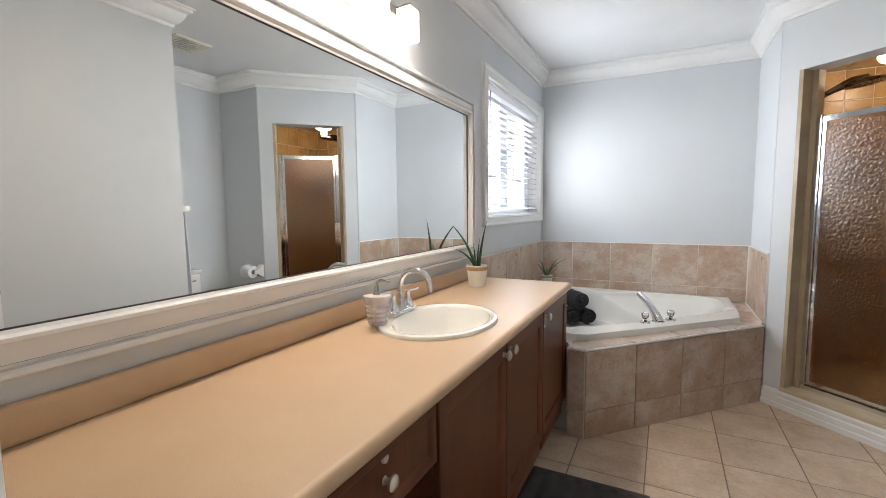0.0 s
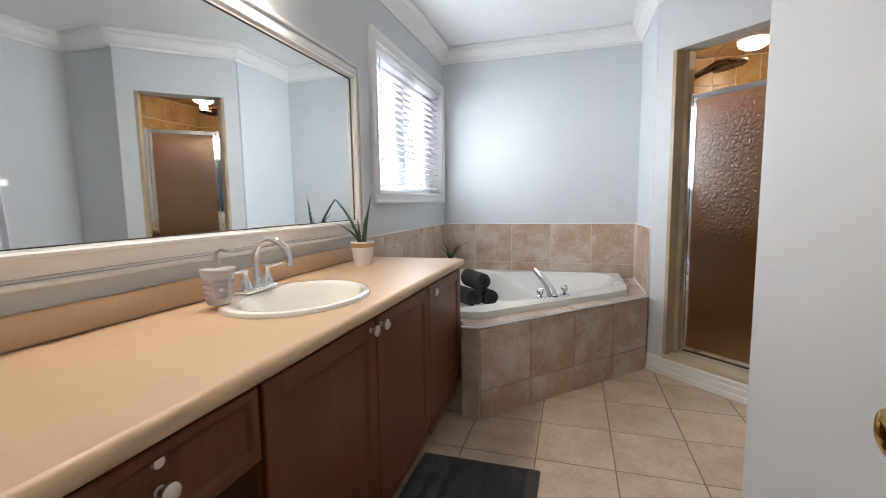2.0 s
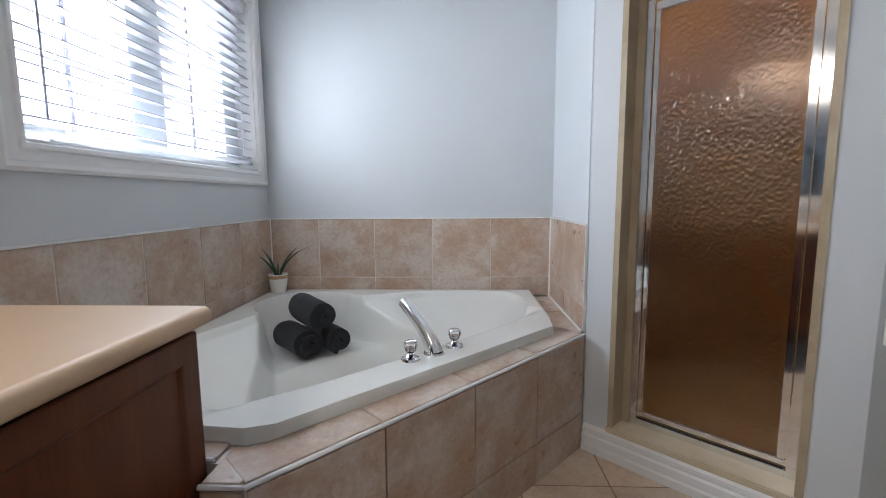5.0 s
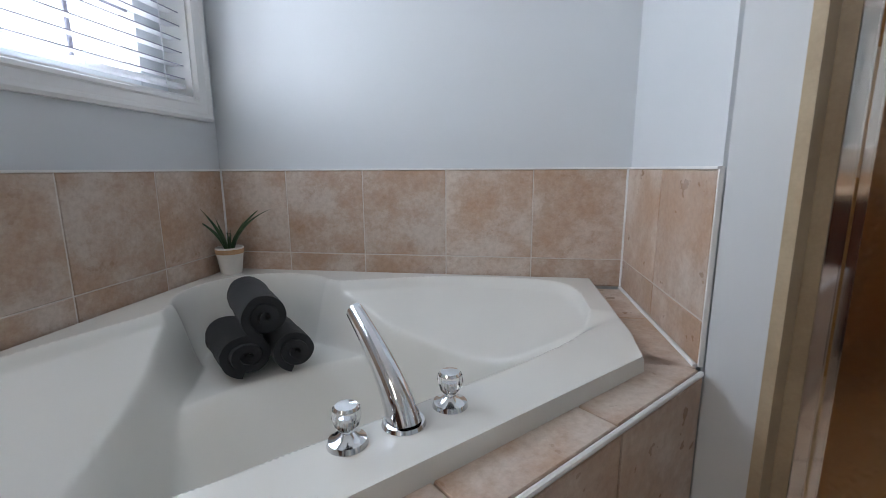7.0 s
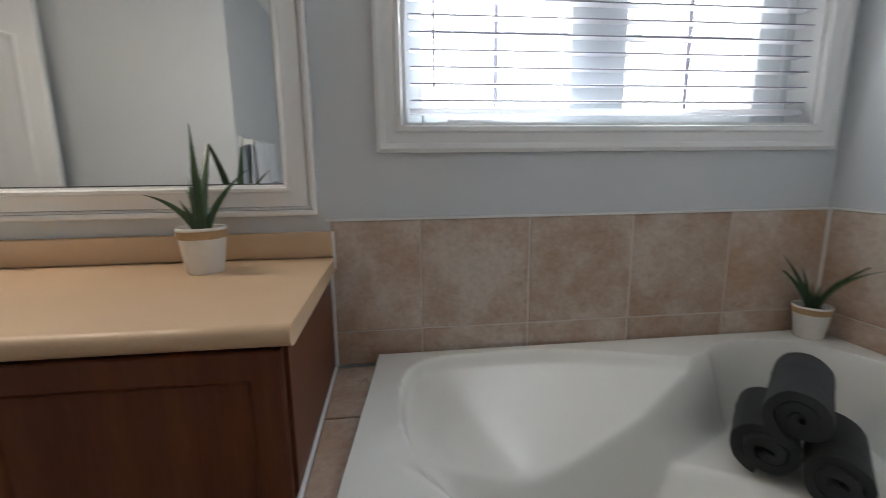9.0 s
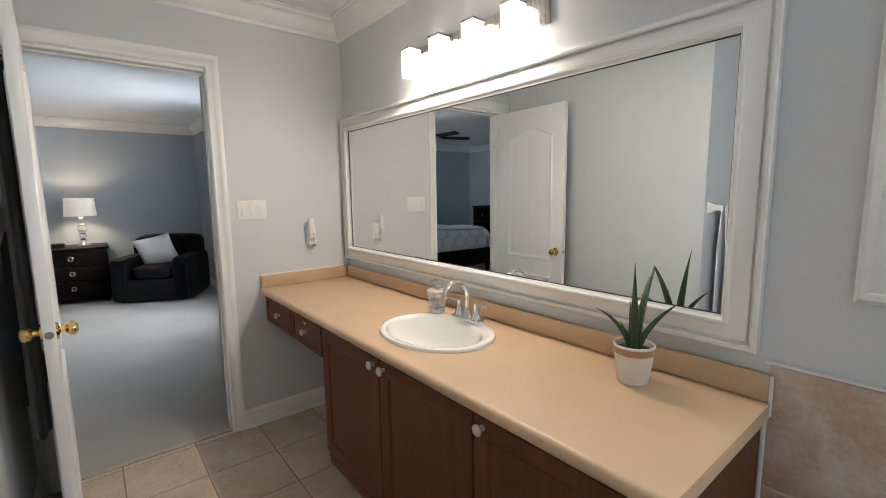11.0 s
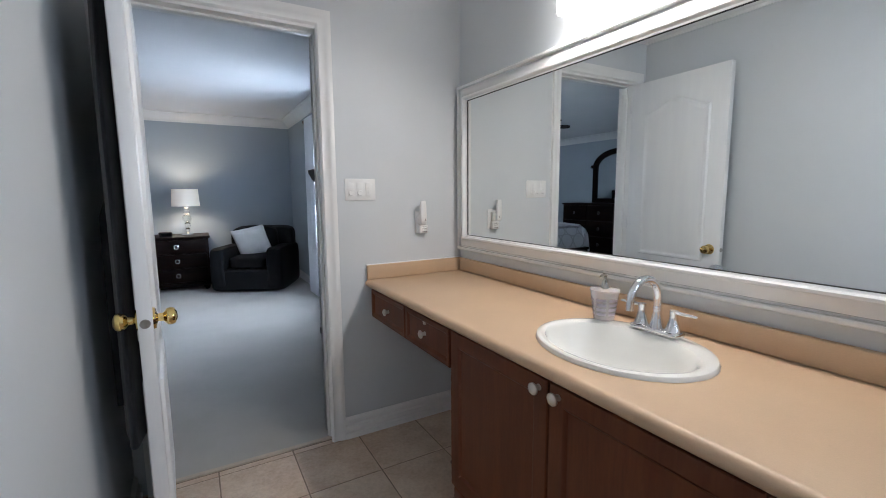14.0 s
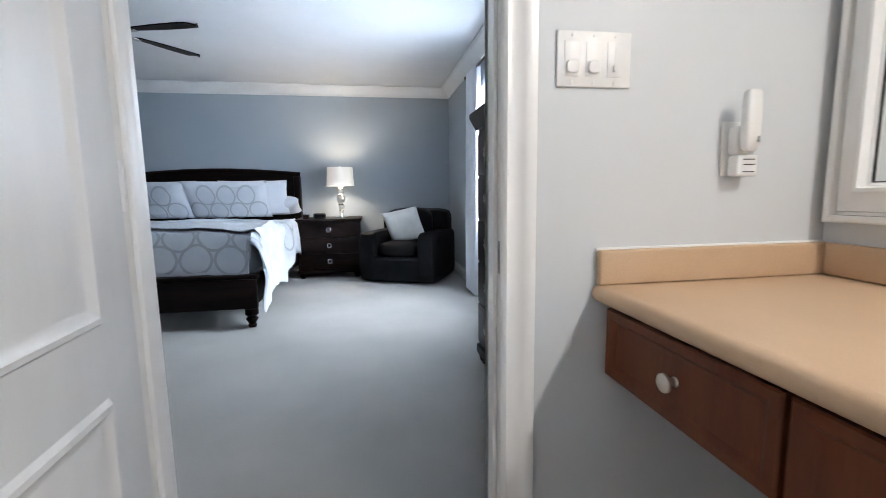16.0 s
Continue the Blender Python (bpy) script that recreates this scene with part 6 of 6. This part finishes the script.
for sx in (-1, 1):
    for yy in (0.05, 0.42):
        part("foot", turned_leg(0.061, 0.05), M_ESPRESSO, armoire, "", True, pose(sx * 0.175, yy, 0))
for k in range(5):
    z0 = 0.14 + 0.245 * k
    dr = part("drawer", boxes(((-0.20, 0.455, z0), (0.20, 0.474, z0 + 0.235)), bevel=0.006), M_ESPRESSO, armoire)
    for sx in (0.0,):
        part("ring_pull", sweep([(sx + 0.024 * math.cos(a), 0.482, z0 + 0.12 + 0.026 * math.sin(a)) for a in [2 * math.pi * i / 20 for i in range(21)]], 0.0045, 8, None, 1.0, False), M_CHROME, dr, "polished ring pull")

# curtains
rod = thing("curtain_rod", pose(0, 0, 0), "dark metal curtain rod above the window", "curtain rod")
part("rod", sweep([(BX0 + 0.09, -3.66, 2.19), (BX0 + 0.09, -1.98, 2.19)], 0.012, 12), M_BRONZE, rod)
for y in (-3.68, -1.96):
    part("finial", lathe([(0.0, -0.03), (0.02, -0.02), (0.028, 0.0), (0.02, 0.02), (0.0, 0.03)], 16), M_BRONZE, rod, "", True, pose(BX0 + 0.09, y, 2.19, 90, 0, 0))
    part("bracket", boxes(((BX0 + 0.0, y + (0.05 if y < -3 else -0.06), 2.165), (BX0 + 0.10, y + (0.06 if y < -3 else -0.05), 2.178))), M_BRONZE, rod)


def curtain(y0, y1, seed):
    c = thing("curtain", pose(0, 0, 0), "sheer white curtain panel hanging to the floor", "curtain", "bedroom curtains")
    part("cloth", grid_sheet(lambda u, v: (BX0 + 0.09 + (0.028 + 0.012 * v) * math.sin(u * 2 * math.pi * 6 + seed + 0.8 * v) + 0.006 * noise.noise(Vector((u * 9, v * 4, seed))), y0 + (y1 - y0) * u + 0.01 * math.sin(5 * v + seed), 2.215 - 2.195 * v), 96, 16), M_CURTAIN, c)


curtain(-3.62, -3.20, 0.5)
curtain(-2.42, -2.02, 1.7)

# arched dresser mirror
M_HAZE = material("hazy silvered mirror", (0.80, 0.83, 0.85), (0.84, 0.86, 0.88), 0.02, 1.0, scale=4)
dm = thing("dresser_mirror", pose(BX1 - 0.05, -3.60, 1.066, 0, 0, 90), "arched espresso dresser mirror", "mirror")
outer, inner = [], []
for i in range(25):
    a = math.pi * i / 24
    outer.append((0.60 * math.cos(a), 0.72 + 0.34 * math.sin(a)))
    inner.append((0.50 * math.cos(a), 0.70 + 0.26 * math.sin(a)))
outer = [(0.60, 0.0)] + outer + [(-0.60, 0.0)]
inner = [(0.50, 0.09)] + inner + [(-0.50, 0.09)]
bm = bmesh.new()
fo = [bm.verts.new((x, 0.03, z)) for x, z in outer]
fi = [bm.verts.new((x, 0.03, z)) for x, z in inner]
bo = [bm.verts.new((x, -0.01, z)) for x, z in outer]
bi = [bm.verts.new((x, -0.01, z)) for x, z in inner]
m = len(fo)
for i in range(m):
    j = (i + 1) % m
    bm.faces.new((fo[i], fo[j], fi[j], fi[i]))
    bm.faces.new((fo[i], bo[i], bo[j], fo[j]))
    bm.faces.new((fi[i], fi[j], bi[j], bi[i]))
part("mirror_frame", bm, M_ESPRESSO, dm)
part("mirror_glass", loft([[(x, -0.001, z) for x, z in inner], [(x, 0.004, z) for x, z in inner]]), M_HAZE, dm, "silvered mirror glass", False)
for s in (-1, 1):
    part("mirror_ear", boxes(((s * 0.60 - 0.05, -0.02, 0.70), (s * 0.60 + 0.05, 0.045, 0.76)), bevel=0.01), M_ESPRESSO, dm)

tv = thing("wall_television", pose(BX1 - 0.09, -2.42, 1.62, 0, 0, 90), "black flat television on a wall bracket", "television")
part("panel", boxes(((-0.50, 0.0, -0.30), (0.50, 0.045, 0.30)), bevel=0.008), M_DARK, tv)
part("screen", boxes(((-0.475, 0.0455, -0.275), (0.475, 0.047, 0.275))), M_LEATHER, tv, "dark glossy screen", False)
part("bracket", boxes(((-0.10, -0.085, -0.08), (0.10, -0.001, 0.08))), M_DARK, tv)

fan = thing("ceiling_fan", pose(2.83, -2.74, BH - 0.001), "five-bladed dark ceiling fan with a silver hub", "ceiling fan")
part("canopy", lathe([(0.0, 0.0), (0.07, 0.0), (0.06, -0.05), (0.015, -0.07), (0.0, -0.07)], 28), M_NICKEL, fan)
part("downrod", lathe([(0.0, -0.06), (0.012, -0.06), (0.012, -0.16), (0.0, -0.16)], 12), M_NICKEL, fan)
part("motor", lathe([(0.0, -0.15), (0.06, -0.155), (0.11, -0.18), (0.12, -0.23), (0.10, -0.27), (0.05, -0.29), (0.0, -0.295)], 32), M_NICKEL, fan)
for k in range(5):
    a = 163 + 72 * k
    bl = grid_sheet(lambda u, v: (0.17 + 0.50 * u, (v - 0.5) * (0.10 + 0.05 * math.sin(u * 2.2)) * (1 if u < 0.9 else math.sqrt(max(0.02, 1 - ((u - 0.9) / 0.1) ** 2))), 0.16 * (v - 0.5) * 0.12), 14, 4, 0.008)
    part("blade", bl, M_ESPRESSO, fan, "dark blade", True, pose(0, 0, -0.235, 0, 0, a))
    part("blade_arm", boxes(((0.09, -0.022, -0.245), (0.20, 0.022, -0.237)), bevel=0.003), M_NICKEL, fan, "", True, pose(0, 0, 0, 0, 0, a))


# ---- pieces: floor, wall and deck tiles ----
def tile_mesh(name, w, h, t, mat, bevel=0.002):
    """A bevelled tile in the local xy plane, top at z = t: twelve faces."""
    bm = bmesh.new()
    b = bevel
    lo = [bm.verts.new((x, y, 0)) for x, y in ((-w / 2, -h / 2), (w / 2, -h / 2), (w / 2, h / 2), (-w / 2, h / 2))]
    mi = [bm.verts.new((v.co.x, v.co.y, t - b)) for v in lo]
    hi = [bm.verts.new((v.co.x - math.copysign(b, v.co.x), v.co.y - math.copysign(b, v.co.y), t)) for v in lo]
    bm.faces.new(hi)
    for r, s in ((lo, mi), (mi, hi)):
        for i in range(4):
            bm.faces.new((r[i], r[(i + 1) % 4], s[(i + 1) % 4], s[i]))
    me = bpy.data.meshes.new(name)
    bm.to_mesh(me)
    bm.free()
    me.materials.append(mat)
    return me


MESHES = {}


def lay(parent, mat, w, h, m, t=0.008, name="tile"):
    key = (mat.name, round(w, 3), round(h, 3), t)
    if key not in MESHES:
        MESHES[key] = tile_mesh(name, w, h, t, mat)
    ob = new(name, MESHES[key])
    ob.parent, ob.matrix_basis = parent, m
    return ob


rnd = random.Random(4)
G = 0.0055
PT = 0.3305
xs = [0.980 + PT * k for k in range(-3, 7)]
ys = [2.660 + PT * k for k in range(-9, 5)]
for x0 in xs:
    for y0 in ys:
        a, b, c, d = max(x0, 0.003), min(x0 + PT, EX - 0.003), max(y0, -0.022), min(y0 + PT, NY - 0.003)
        if b - a < 0.02 or d - c < 0.02 or (a > PX + 0.1 and d < PY) or (a > 2.2 and c > DB.y + 0.1) or (b < 0.4 and c > 0.8) or (c > 2.75 and b < 0.95) or (c > 3.25):
            continue
        lay(floor, M_FLOORTILE, b - a - G, d - c - G, pose((a + b) / 2, (c + d) / 2, -0.0028 - 0.008 + 0.0035 + rnd.uniform(-0.0004, 0.0004), 0, 0, 0))

# band of wall tiles over the tub
tiling = thing("wall_tiling", pose(0, 0, 0), "rosy beige wall tiles above the tub with pale grout", "tiles", "", "structure")
ZJ, ZT, ZB = 0.603, 0.936, 0.499
part("grout_bed", boxes(((0.0005, 2.3430, ZB), (0.0088, NY - 0.0005, ZT)), ((0.0088, NY - 0.0088, ZB), (SX - 0.0005, NY - 0.0005, ZT)), ((SX - 0.0088, 3.262, ZB), (SX - 0.0005, NY - 0.0088, ZT))), M_GROUT_W, tiling, "", False)
part("edge_bead", boxes(((0.0005, 2.332, ZT), (0.014, NY - 0.001, ZT + 0.006)), ((0.014, NY - 0.014, ZT), (SX - 0.014, NY - 0.001, ZT + 0.006)), ((SX - 0.014, 3.258, ZT), (SX - 0.001, NY - 0.001, ZT + 0.006)), ((SX - 0.011, 3.256, ZB), (SX - 0.001, 3.262, ZT))), M_PLASTIC, tiling, "white edge bead", False)
GW = 0.004
for z0, z1 in ((ZJ, ZT), (ZB, ZJ)):
    for a, b in zip([0.012, 0.290, 0.609, 0.938, 1.266], [0.290, 0.609, 0.938, 1.266, SX - 0.011]):
        lay(tiling, M_WALLTILE, b - a - GW, z1 - z0 - GW, pose((a + b) / 2, NY - 0.0035, (z0 + z1) / 2, 90, 0, 0), 0.0075)
    for a, b in zip([2.345, 2.600, 2.930, 3.260, 3.590], [2.600, 2.930, 3.260, 3.590, NY - 0.012]):
        lay(tiling, M_WALLTILE, b - a - GW, z1 - z0 - GW, pose(0.0035, (a + b) / 2, (z0 + z1) / 2, 90, 0, 90), 0.0075)
    for a, b in zip([3.263, 3.592], [3.592, NY - 0.012]):
        lay(tiling, M_WALLTILE, b - a - GW, z1 - z0 - GW, pose(SX - 0.0035, (a + b) / 2, (z0 + z1) / 2, 90, 0, -90), 0.0075)
for x, y in ((0.012, NY - 0.012), (SX - 0.012, NY - 0.012)):
    part("corner_caulk", sweep([(x, y, ZB), (x, y, ZT)], 0.005, 8), M_PLASTIC, tiling, "white corner caulk")

# apron: two rows on the diagonal, and the short end by the vanity
A0, A1 = Vector((0.671, 2.270)), Vector((1.598, 3.245))
dv = (A1 - A0).normalized()
LA = (A1 - A0).length
yaw = math.degrees(math.atan2(dv.y, dv.x))
for z0, z1 in ((0.0, 0.155), (0.155, 0.484)):
    for k in range(4):
        a, b = LA * k / 4, LA * (k + 1) / 4
        p = A0 + dv * (a + b) / 2
        off = Vector((dv.y, -dv.x)) * 0.0005
        lay(deck, M_WALLTILE, b - a - GW, z1 - z0 - GW, pose(p.x + off.x, p.y + off.y, (z0 + z1) / 2, 90, 0, yaw), 0.0075)
    lay(deck, M_WALLTILE, 0.090 - GW, z1 - z0 - GW, pose(0.6255, 2.2695, (z0 + z1) / 2, 90, 0, 0), 0.0075)
part("edge_bead", sweep([(0.58, 2.266, 0.4905), (0.6725, 2.266, 0.4905), (1.6005, 3.2415, 0.4905)], 0.006, 8), M_PLASTIC, deck, "pale rounded edge bead")
lay(deck, M_WALLTILE, 0.080, 0.128, pose(0.6215, 2.3365, 0.4884), 0.0075)
# deck top tiles: a strip along the diagonal and one by the vanity and at the tub's end
for k in range(4):
    a, b = LA * k / 4, LA * (k + 1) / 4
    p = A0 + dv * (a + b) / 2 + Vector((-dv.y, dv.x)) * 0.060
    lay(deck, M_WALLTILE, b - a - GW, 0.115, pose(p.x, p.y, 0.4895, 0, 0, yaw), 0.0075)
for k in range(2):
    lay(deck, M_WALLTILE, 0.27, 0.118, pose(0.158 + 0.275 * k, 2.404, 0.4895), 0.0075)
for k in range(2):
    lay(deck, M_WALLTILE, 0.108, 0.32, pose(1.541, 3.42 + 0.325 * k, 0.4895), 0.0075)

part("caulk_bead", sweep([(1.5935, 3.262, 0.4985), (1.5935, 3.924, 0.4985)], 0.0055, 8), M_PLASTIC, deck, "white caulk bead")

# shower tiles: upper rows of the two far walls and the ceiling
sht = thing("shower_tiling", pose(0, 0, 0), "ochre shower tiles with pale joints", "tiles", "", "structure")
part("grout_bed", boxes(((IN_W + 0.009, NY - 0.0105, 0.9), (EX - 0.0105, NY - 0.0085, SHZ - 0.001)), ((EX - 0.0105, IN_S + 0.01, 0.9), (EX - 0.0085, NY - 0.0105, SHZ - 0.001)), ((IN_W + 0.009, 3.40, SHZ - 0.0025), (EX - 0.0105, NY - 0.0105, SHZ - 0.0005)), ((2.36, 2.80, SHZ - 0.0025), (EX - 0.0105, 3.40, SHZ - 0.0005))), M_GROUT_W, sht, "", False)
TW = 0.152
for r in range(4):
    z0 = SHZ - 0.01 - 0.2 * (r + 1)
    for k in range(7):
        x = EX - 0.012 - TW * (k + 0.5)
        lay(sht, M_SHOWERTILE, TW - 0.005, 0.195, pose(x, NY - 0.0100, z0 + 0.1, 90, 0, 0), 0.005)
    for k in range(7):
        y = NY - 0.016 - TW * (k + 0.5)
        lay(sht, M_SHOWERTILE, TW - 0.005, 0.195, pose(EX - 0.0100, y, z0 + 0.1, 90, 0, -90), 0.005)
for i in range(5):
    for j in range(5):
        x, y = EX - 0.012 - 0.205 * (i + 0.5), NY - 0.012 - 0.205 * (j + 0.5)
        if (x - 0.1 - IN_W) + (y - 0.1 - IN_S) < 0.66:
            continue
        lay(sht, M_SHOWERTILE, 0.200, 0.200, pose(x, y, SHZ - 0.002, 180, 0, 0), 0.005)
